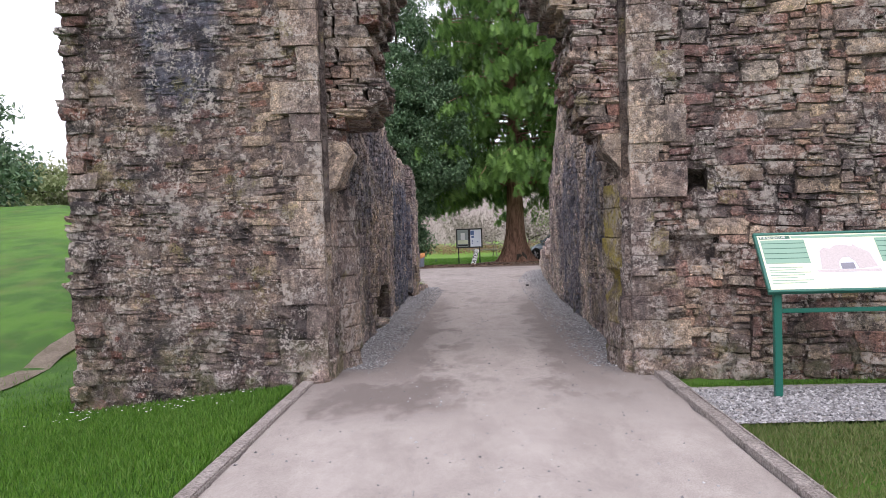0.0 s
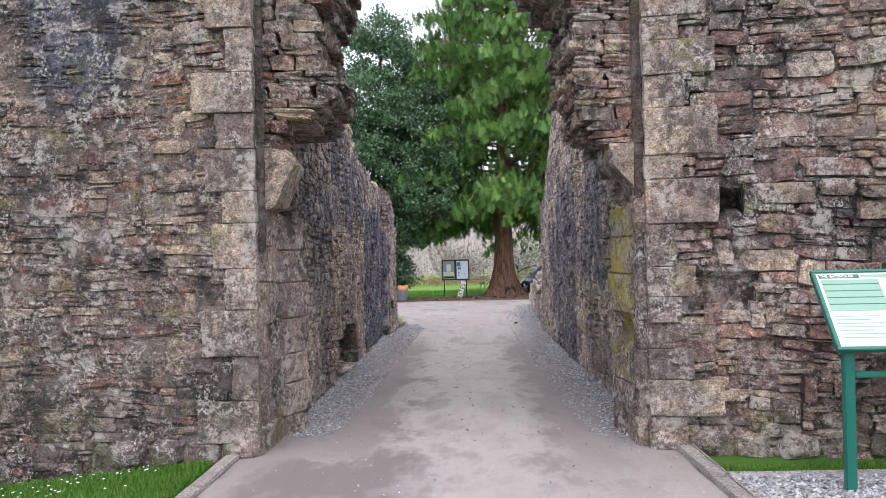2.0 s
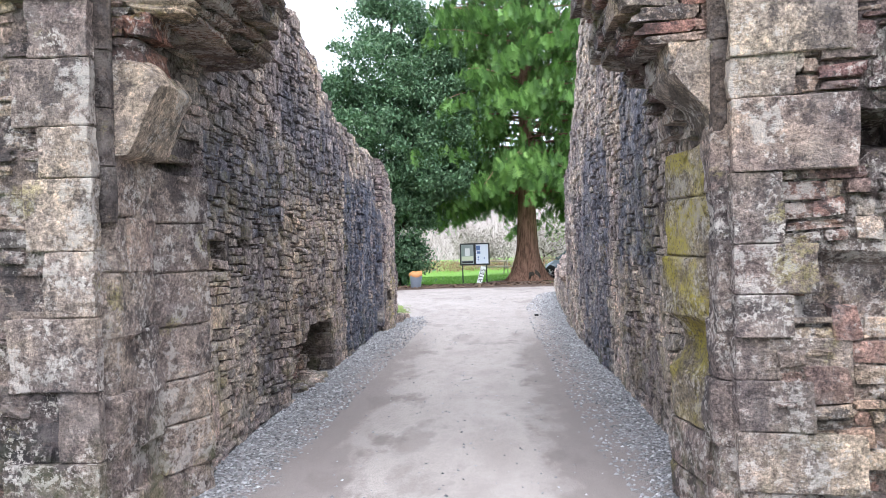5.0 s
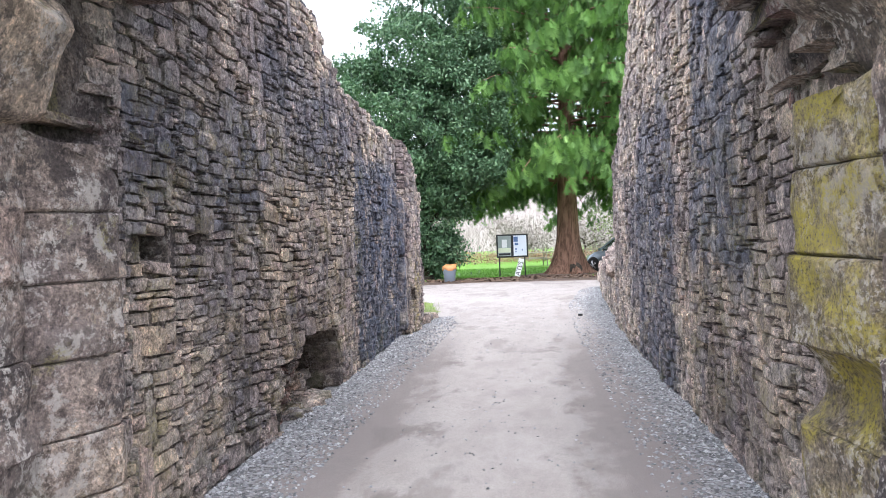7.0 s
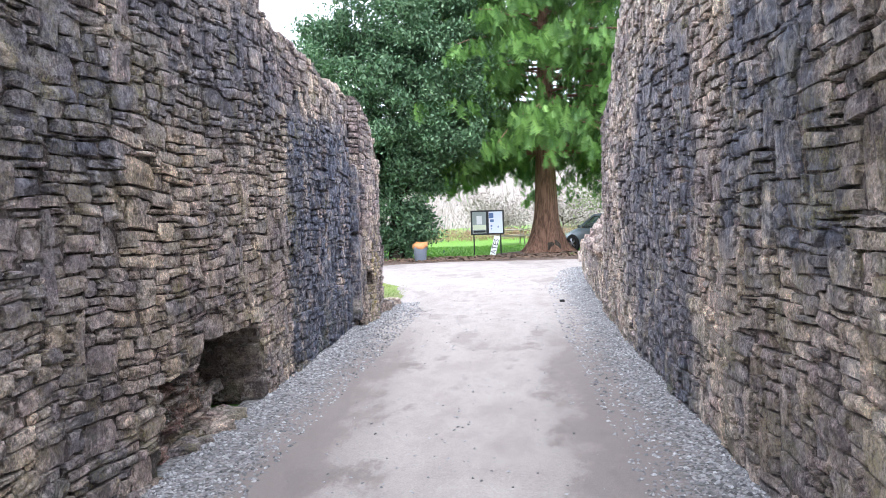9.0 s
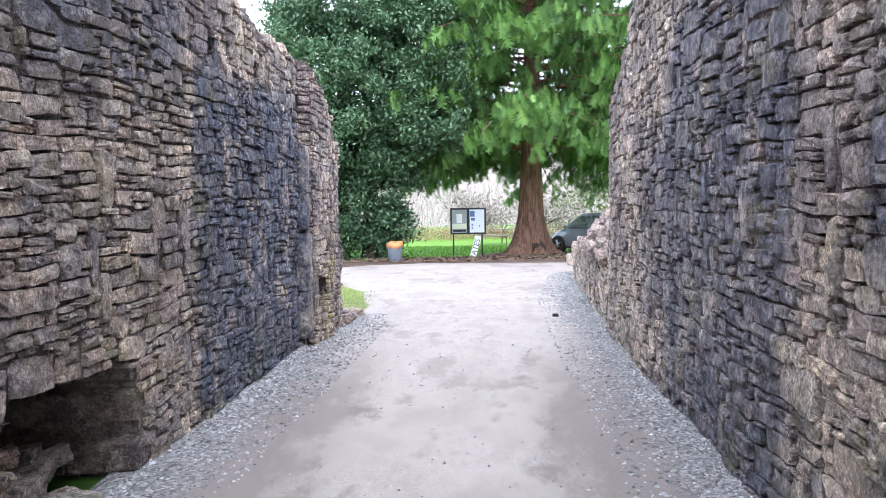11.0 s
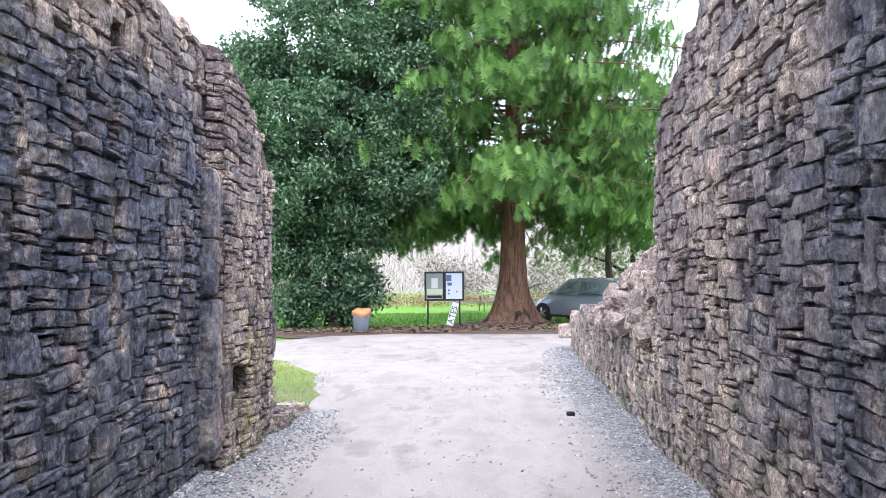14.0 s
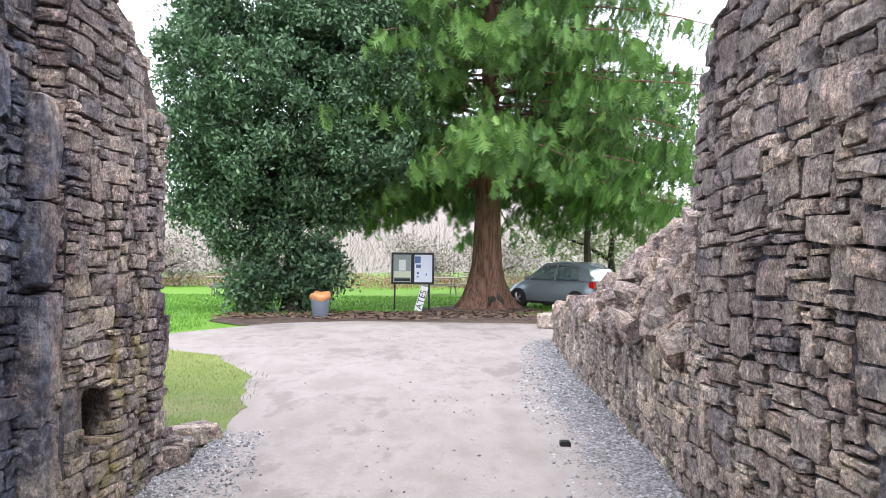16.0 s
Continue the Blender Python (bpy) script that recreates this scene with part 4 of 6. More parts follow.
LATE.append((wallC, "C", red_stone, sC))

# right passage wall, running down into a low broken wall
D_front = [(2.12, 6.3), (2.19, 7.4), (2.22, 7.5), (2.21, 12.0), (2.22, 16.0), (2.3, 17.1), (2.42, 20.0), (2.58, 23.0), (2.76, 25.0), (3.3, 25.3)]
D_back = [(3.2, 6.5), (3.2, 7.5), (3.2, 7.5), (3.3, 12.0), (3.4, 16.0), (3.5, 17.1), (3.6, 20.0), (3.7, 23.0), (3.7, 24.8), (3.7, 24.9)]
_, usD = polyline(D_front)
yD = [p[1] for p in D_front]
topD = ragged(along([(6.3, 4.9), (9, 4.8), (13.3, 4.6), (13.8, 4.1), (14.8, 3.45), (15.6, 2.95), (16.1, 2.65), (16.38, 2.3), (16.5, 1.95), (16.56, 1.5), (16.6, 1.0), (17.3, 0.95), (20, 0.85), (23, 0.7), (25, 0.55)], yD, usD, [(usD[-1], 0.5)]), 0.07)
wallD, sD = rubble_wall("wall_passage_right", D_front, D_back, topD, right_stone, mortar_dark, "grey-brown rubble passage wall falling to a low broken end", "D",
                        sized((0.045, 0.115), (0.07, 0.3), 0.07, 0.02, 0.16), 0.012, (-0.006, 0.022), (), skip=lambda u, z: u < 0.6 and z < 2.9, pieces=lambda u, z: 8.0 < u < 10.6 and 0.2 < z < 1.9,
                        out=-1, core_out=-0.001, harl=0.01, relief=0.045)
LATE.append((wallD, "D", right_stone, sD))


def stone_at(centre, size, turn=0.0, tilt=(0.0, 0.0)):
    m = (Euler((tilt[0], tilt[1], turn)).to_matrix()) @ Matrix.Diagonal(size)
    return np.array(m), np.array(centre, float)


def block_mesh(w, d, h, rough=0.008, bev=0.018):
    """A dressed block with worn, rounded edges and an uneven face."""
    bm = bmesh.new()
    bmesh.ops.create_cube(bm, size=2)
    bmesh.ops.subdivide_edges(bm, edges=bm.edges[:], cuts=4, use_grid_fill=True)
    o = rng.uniform(0, 50)
    for v in bm.verts:
        p = Vector((v.co.x * w / 2, v.co.y * d / 2, v.co.z * h / 2))
        near = sorted(((1 - abs(v.co.x)) * w / 2, (1 - abs(v.co.y)) * d / 2, (1 - abs(v.co.z)) * h / 2))
        worn = max(0.0, 1 - near[1] / (bev * 2.2))
        p -= Vector((math.copysign(worn, v.co.x) * (abs(v.co.x) > 0.99), math.copysign(worn, v.co.y) * (abs(v.co.y) > 0.99), math.copysign(worn, v.co.z) * (abs(v.co.z) > 0.99))) * bev
        k = Vector((p.x * 6 + o, p.y * 6, p.z * 6 + o))
        v.co = p + Vector((noise.noise(k), noise.noise(k + Vector((9, 0, 0))), noise.noise(k + Vector((0, 9, 0))))) * rough * 2.2
    return bm


def course(poly, z0, z1, bite=None, slope=0.0, rough=0.005, worn=0.009):
    """One dressed stone: a plan outline raised from z0 to z1, its edges worn. bite(z): how far the outline is drawn in;
    slope: fall of the top towards the end of the outline."""
    ring = []
    for (ax, ay), (bx, by) in zip(poly, poly[1:] + poly[:1]):
        n = max(1, int(math.hypot(bx - ax, by - ay) / 0.05))
        ring += [(ax + (bx - ax) * i / n, ay + (by - ay) * i / n) for i in range(n)]
    cx, cy = sum(p[0] for p in ring) / len(ring), sum(p[1] for p in ring) / len(ring)
    n = max(3, int((z1 - z0) / 0.05))
    levels = [z0 + 0.002, z0 + worn] + [z0 + (z1 - z0) * i / n for i in range(1, n)] + [z1 - worn, z1 - 0.002]
    o, V, F = rng.uniform(0, 40), [], []
    for i, z in enumerate(levels):
        inset = (worn if i in (0, len(levels) - 1) else 0.0) + (bite(z) if bite else 0.0)
        for x, y in ring:
            d = math.hypot(x - cx, y - cy)
            k = Vector((x * 7 + o, y * 7, z * 7))
            s = inset / d
            zz = z - slope * max(0.0, y - ring[0][1]) * (i >= len(levels) - 2)
            V.append((x + (cx - x) * s + rough * 2.5 * noise.noise(k), y + (cy - y) * s + rough * 2.5 * noise.noise(k + Vector((5, 0, 0))), zz))
    w = len(ring)
    for i in range(len(levels) - 1):
        F += [[i * w + j, i * w + (j + 1) % w, (i + 1) * w + (j + 1) % w, (i + 1) * w + j] for j in range(w)]
    F += [list(range(w))[::-1], [(len(levels) - 1) * w + j for j in range(w)]]
    bm = bmesh.new()
    vs = [bm.verts.new(v) for v in V]
    for f in F:
        bm.faces.new([vs[j] for j in f])
    return bm


def jamb(name, label, side):
    """Dressed stones of the gate jamb: corner quoins, a round shaft in a groove, and two splayed orders. side -1: left, 1: right."""
    ob = thing(name, label, "stonework", kind="structure")
    ys, xe = (5.95, -1.225) if side < 0 else (6.0, 2.095)
    z, i = -0.1, 0
    while z < 4.6:
        h = rng.uniform(0.2, 0.4)
        w = (0.5 if i % 2 else 0.3) * rng.uniform(0.75, 1.2)
        slant = 0.0 if side < 0 else -0.19
        poly = [(xe, ys), (xe + side * w, ys + slant * w), (xe + side * w, ys + 0.2), (xe + side * 0.05, ys + 0.1), (xe, ys + 0.08)]
        dy = rng.normal(0, 0.007)
        part("quoin", course([(x, y + dy) for x, y in poly], z, z + h, rough=0.007), ashlar_stone, ob)
        z += h
        i += 1
    # round shaft standing in the groove above the springing
    sx, sy, z = (-1.25, 6.13, 1.76) if side < 0 else (2.1, 6.17, 2.14)
    while z < 4.5:
        h = rng.uniform(0.3, 0.5)
        part("shaft", course([(sx + 0.07 * math.cos(a * math.pi / 6), sy + 0.07 * math.sin(a * math.pi / 6)) for a in range(12)], z, z + h, rough=0.002, worn=0.006), dark_shaft, ob, "slender dark round stone shaft in a groove")
        z += h
    if side < 0:
        inner = [(-1.62, 6.625), (-1.19, 6.625), (-1.04, 6.92), (-1.01, 7.04), (-1.05, 7.13), (-1.62, 7.15)]
        cuts = [-0.1, 0.2, 0.5, 0.78, 1.12, 1.46, 1.77, 2.12]
    else:
        outer = [(2.5, 6.09), (2.11, 6.09), (2.04, 6.14), (2.03, 6.295), (2.5, 6.295)]
        inner = [(2.5, 6.3), (2.02, 6.3), (1.935, 6.84), (1.955, 6.93), (2.04, 7.0), (2.5, 7.0)]
        cuts = [-0.1, 0.22, 0.5, 0.81, 1.13, 1.48, 1.82, 2.14]
    for k, (z0, z1) in enumerate(zip(cuts[:-1], cuts[1:])):
        last = k == len(cuts) - 2
        lichen = side > 0 and z0 > 0.4
        if side < 0:
            ym = rng.uniform(6.28, 6.46)
            halves = ([(-1.62, 6.07), (-1.26, 6.07), (-1.2, 6.16), (-1.195, ym - 0.004), (-1.62, ym - 0.004)], [(-1.62, ym), (-1.19, ym), (-1.188, 6.62), (-1.62, 6.62)])
        else:
            halves = (outer,)
        for half in halves:
            d, lift = rng.normal(0, 0.014), rng.uniform(-0.03, 0.03)
            part("jamb_stone", course([(x + d, y) for x, y in half], z0 + lift * (k > 0), z1 + (0.05 if last else 0) + 0.03 * (not last), rough=0.011, worn=0.016), ashlar_stone, ob)
        d = rng.normal(0, 0.012)
        hollow = (lambda z, a=z0, b=z1: 0.02 + 0.12 * math.sin(math.pi * (z - a) / (b - a)) ** 0.7) if side > 0 and k == 3 else None
        part("jamb_stone", course([(x + d, y) for x, y in inner], z0, z1, hollow, 0.35 if last else 0.0, 0.01, 0.014), yellow_stone if lichen else ashlar_stone, ob, "yellow lichen-covered block" if lichen else "")
    # foot stones, proud of the wall
    for k in range(4):
        w = rng.uniform(0.24, 0.4)
        st = part("foot_stone", block_mesh(w, 0.3, rng.uniform(0.18, 0.3), 0.016, 0.04), ashlar_stone, ob)
        st.location = (xe + side * (0.16 + 0.33 * k), ys + 0.1 - (0.07 * k if side > 0 else 0.0), 0.05)
        st.rotation_euler = (0, 0, rng.normal(0, 0.08))
    return ob


jamb("gate_jamb", "left jamb of the ruined gate with pale sandstone blocks", -1)
jamb("gate_jamb", "right jamb of the ruined gate, blocks yellow with lichen", 1)


def springer(name, label, side):
    """The broken springing of the gate arch: corbelled courses leaning into the opening."""
    ob = thing(name, label, "stonework", kind="structure")
    if side < 0:
        prof = [(2.12, -1.12), (2.35, -1.08), (2.55, -0.98), (2.75, -1.08), (2.9, -0.86), (3.1, -0.6), (3.25, -0.5), (3.38, -0.58), (3.5, -0.68), (3.9, -0.64), (4.2, -0.52), (4.7, -0.3)]
        xback = -1.6
    else:
        prof = [(2.12, 2.08), (2.3, 1.98), (2.5, 1.84), (2.66, 1.68), (2.9, 1.58), (3.2, 1.48), (3.9, 1.5), (4.05, 1.38), (4.2, 1.12), (4.7, 0.95)]
        xback = 2.5
    # chamfered springing stone
    bm = bmesh.new()
    if side < 0:
        pts = [(-1.5, 2.1), (-1.12, 2.12), (-1.02, 2.34), (-0.9, 2.52), (-1.02, 2.66), (-1.5, 2.7)]
    else:
        pts = [(2.45, 2.1), (2.08, 2.12), (2.0, 2.3), (1.82, 2.46), (1.9, 2.64), (2.45, 2.7)]
    ring = [(a[0] + (b[0] - a[0]) * i / 6, a[1] + (b[1] - a[1]) * i / 6) for a, b in zip(pts, pts[1:] + pts[:1]) for i in range(6)]
    for k in range(1):
        ring = [((p[0] + 2 * q[0] + r[0]) / 4, (p[1] + 2 * q[1] + r[1]) / 4) for p, q, r in zip(ring[-1:] + ring[:-1], ring, ring[1:] + ring[:1])]
    cx, cz = sum(p[0] for p in ring) / len(ring), sum(p[1] for p in ring) / len(ring)
    loops = []
    for i in range(12):
        y = 6.15 + 0.5 * i / 11
        f = 1 - 0.06 * max(0.0, 1 - min(i, 11 - i) / 2.0)
        loops.append([])
        for x, z in ring:
            k = Vector((x * 5, y * 5, z * 5))
            loops[-1].append(bm.verts.new((cx + (x - cx) * f + 0.03 * noise.noise(k), y + 0.02 * noise.noise(k * 1.7), cz + (z - cz) * f + 0.03 * noise.noise(k + Vector((4, 4, 0))))))
    for a, b in zip(loops[:-1], loops[1:]):
        for i in range(len(ring)):
            bm.faces.new([a[i], a[(i + 1) % len(ring)], b[(i + 1) % len(ring)], b[i]])
    bm.faces.new(loops[0]), bm.faces.new(loops[-1])
    part("springing_stone", bm, ashlar_stone, ob, "chamfered springing stone of the arch")
    z = 2.16
    singles = 0
    rest = []
    while z < 5.2:
        h = rng.uniform(0.035, 0.085) if rng.random() < 0.6 else rng.uniform(0.08, 0.17)
        jut = rng.uniform(-0.05, 0.06)
        y = 6.22
        while y < 7.45:
            dy = rng.uniform(0.16, 0.4)
            inset = 0.3 if (side < 0 and 2.2 < z < 2.9 and y > 6.45) else (0.12 if side > 0 and z < 2.7 and y > 6.6 else 0.0)
            xf = lerp(z + h / 2, prof) + side * (inset + jut * 0.6 + rng.uniform(-0.02, 0.06))
            x = xf
            while side * (xback - x) > 0.05:
                w = min(rng.uniform(0.16, 0.42), abs(xback - x) + 0.05)
                mm, cc = stone_at((x + side * w / 2, y + dy / 2, z + h / 2), (w * 1.06, dy * 1.06, h * 1.1), rng.normal(0, 0.05), (rng.normal(0, 0.02), rng.normal(0, 0.025)))
                if singles < 280 and (y < 6.5 or x == xf):
                    piece("rubble_stone", "F" if side < 0 else "C", front_stone if side < 0 else red_stone, ob, mm, cc)
                    singles += 1
                else:
                    rest.append((mm, cc))
                x += side * w
            y += dy
        z += h
    part("rubble_core", joined("rubble_core", FINE, rest), front_stone if side < 0 else red_stone, ob, "", "stuff")
    return ob


def ragged_edge():
    ob = thing("broken_wall_edge", "ragged broken outer edge of the gatehouse wall", "stonework", kind="structure")
    z = -0.25
    while z < 4.7:
        h = rng.uniform(0.08, 0.2)
        for k in range(2):
            w = rng.uniform(0.2, 0.42)
            out = 0.06 * nz2(z, 0, 1.4) + rng.uniform(-0.03, 0.09)
            mm, cc = stone_at((-4.03 - out + w / 2, 6.02 + k * 0.3 + rng.uniform(-0.03, 0.05), z + h / 2), (w, rng.uniform(0.26, 0.4), h), rng.normal(0, 0.1), (rng.normal(0, 0.04), rng.normal(0, 0.05)))
            piece("edge_stone", "A", front_stone, ob, mm, cc)
        z += h * 0.95


ragged_edge()
springer("arch_springing", "broken springing of the gate arch with jutting stones", -1)
springer("arch_springing", "broken springing of the gate arch, reddish rubble", 1)


def rubble_heap():
    ob = thing("rubble_heap", "heap of loose broken stones on the low wall", "rubble", kind="structure")
    rest, core = [], []
    for i in range(780):
        y = rng.uniform(16.45, 25.0) if i > 380 else rng.uniform(16.45, 20.5)
        x0 = lerp(y, [(16.45, 2.28), (20, 2.45), (25, 2.8)])
        f = rng.random()
        x = x0 + f * 1.5
        base = lerp(y, [(16.7, 1.0), (17.3, 0.93), (20, 0.82), (23, 0.68), (25, 0.5)])
        peak = lerp(y, [(16.7, 2.25), (18, 1.85), (20.5, 1.5), (22.5, 1.0), (25, 0.58)])
        z = base + (peak - base) * min(1, max(0, (f - 0.04) / 0.36)) ** 0.75
        s = rng.uniform(0.13, 0.32) * (0.75 + 0.6 * rng.random())
        mm, cc = stone_at((x, y, z - 0.04 + rng.uniform(-0.06, 0.04)), (s, s * rng.uniform(0.55, 0.9), s * rng.uniform(0.35, 0.65)), rng.uniform(0, 6.28), (rng.normal(0, 0.32), rng.normal(0, 0.32)))
        if i < 290 and y < 20.5:
            piece("broken_stone", "H", rubble_top, ob, mm, cc)
        else:
            rest.append((mm, cc))
    for j in range(12):
        y = 17 + j * 0.65
        peak = lerp(y, [(16.7, 2.05), (18, 1.65), (20.5, 1.3), (22.5, 0.85), (25, 0.5)])
        core.append(stone_at((lerp(y, [(17, 3.5), (25, 3.75)]), y, peak / 2 - 0.3), (1.0, 0.9, peak), 0.1))
    part("stones", joined("stones", ROUGH, rest), rubble_top, ob, "", "stuff")
    part("earth_core", joined("earth_core", ROUGH, core), mortar_dark, ob, "dark earth between the stones")
    mm, cc = stone_at((2.44, 17.5, 1.03), (0.3, 0.36, 0.26), 0.5, (0.1, 0.12))
    piece("broken_stone", "H", rubble_top, ob, mm, cc)


rubble_heap()


def footing():
    ob = thing("wall_footing", "low remains of stone footing beside the grass", "stonework", kind="structure")
    for i in range(22):
        mm, cc = stone_at((-1.05 + rng.uniform(-0.12, 0.08), 17.05 + i * 0.045 + rng.uniform(-0.03, 0.03), rng.uniform(0.03, 0.12) * (1 - i / 40)), (rng.uniform(0.14, 0.3), rng.uniform(0.12, 0.25), rng.uniform(0.08, 0.18)), rng.uniform(0, 3), (rng.normal(0, 0.12), rng.normal(0, 0.12)))
        piece("footing_stone", "B2", right_stone, ob, mm, cc)
    ob = thing("stone_plinth", "low square stone block at the yard edge", "stonework")
    p = part("plinth", block_mesh(0.75, 0.4, 0.34, 0.01, 0.03), right_stone, ob)
    p.location = (0, 0, 0.15)
    ob.location = (3.28, 28.0, gz(3.2, 28.0))
    me = mesh_of("loose_stone", SHAPES[3][0] * np.array([0.085, 0.07, 0.05]), SHAPES[3][1])
    st = tagged(part("loose_stone", me, black_paint), "small dark stone lying on the road", "stone")
    st.location = (1.737, 17.8, 0.03)
    me = mesh_of("loose_stone", SHAPES[5][0] * np.array([0.2, 0.16, 0.13]), SHAPES[5][1])
    st = tagged(part("loose_stone", me, rubble_top), "pale loose stone lying in the grass", "stone")
    st.location = (-1.12, 17.3, 0.17)
    # rubble inside the low hollow
    ob = thing("fallen_stones", "broken stones fallen inside the low wall hollow", "rubble")
    for i in range(46):
        x = rng.uniform(-1.68, -1.2)
        s = rng.uniform(0.08, 0.22)
        mm, cc = stone_at((x, rng.uniform(10.3, 11.5), max(0.02, (-1.2 - x) * 0.75 * rng.random())), (s * 1.3, s, s * 0.55), rng.uniform(0, 6), (rng.normal(0, 0.15), rng.normal(0, 0.15)))
        piece("fallen_stone", "B3", left_stone, ob, mm, cc)
    z = 0.0
    while z < 0.5:
        h = rng.uniform(0.03, 0.06)
        y = 9.88 + rng.uniform(0, 0.08)
        while y < 10.68:
            w = rng.uniform(0.09, 0.2)
            mm, cc = stone_at((-1.36 - rng.uniform(0, 0.09), y + w / 2, z + h / 2), (rng.uniform(0.16, 0.24), w, h * 1.1), rng.normal(0, 0.2), (rng.normal(0, 0.05), rng.normal(0, 0.05)))
            piece("fallen_stone", "B4", red_stone, ob, mm, cc)
            y += w
        z += h


footing()


def upright_slabs():
    ob = thing("corner_slabs", "tall upright slabs bonded into the passage wall corner", "stonework", kind="structure")
    for z, h, w in ((0.1, 0.5, 0.2), (0.62, 0.62, 0.24), (1.28, 0.38, 0.3), (1.68, 0.5, 0.22)):
        st = part("slab", block_mesh(0.2, w, h, 0.012, 0.01), left_stone, ob)
        st.location, st.rotation_euler = (-1.16, 15.72, z + h / 2), (rng.normal(0, 0.03), 0, rng.normal(0, 0.05))


upright_slabs()

# ---- trees ----


def tube(pts, radii, n=8, V=None, F=None):
    """A tapering limb through points, appended to V and F."""
    V, F = ([], []) if V is None else (V, F)
    k0 = len(V)
    for i, (p, r) in enumerate(zip(pts, radii)):
        d = (Vector(pts[min(i + 1, len(pts) - 1)]) - Vector(pts[max(i - 1, 0)])).normalized()
        s = d.orthogonal().normalized()
        t = d.cross(s)
        for j in range(n):
            a = 2 * math.pi * j / n
            V.append(tuple(Vector(p) + (s * math.cos(a) + t * math.sin(a)) * r))
    for i in range(len(pts) - 1):
        for j in range(n):
            a, b = k0 + i * n + j, k0 + i * n + (j + 1) % n
            F.append([a, b, b + n, a + n])
    F.append([k0 + (len(pts) - 1) * n + j for j in range(n)])
    return V, F


def frond_shapes(count):
    """Flat drooping fans of scale leaves: a bent midrib with side lobes, hanging along -z, each in one piece."""
    out = []
    for c in range(count):
        n = 7
        bend = rng.uniform(-0.25, 0.25)
        V = [(bend * (i / n) ** 2, 0.1 * math.sin(2.2 * i / n), -i / n) for i in range(n + 1)]
        F = []
        for i in range(n):
            w = (0.16 + 0.34 * math.sin(math.pi * (i + 0.9) / (n + 1.2))) * rng.uniform(0.7, 1.25)
            for sgn in (-1, 1):
                k = len(V)
                a, b = V[i], V[i + 1]
                V.append((a[0] + sgn * w, a[1] - rng.uniform(0.0, 0.12), a[2] - 0.2 - 0.2 * rng.random()))
                F.append([i, k, i + 1] if sgn < 0 else [i, i + 1, k])
        out.append((np.array(V), np.array(F)))
    return out


FRONDS = frond_shapes(8)


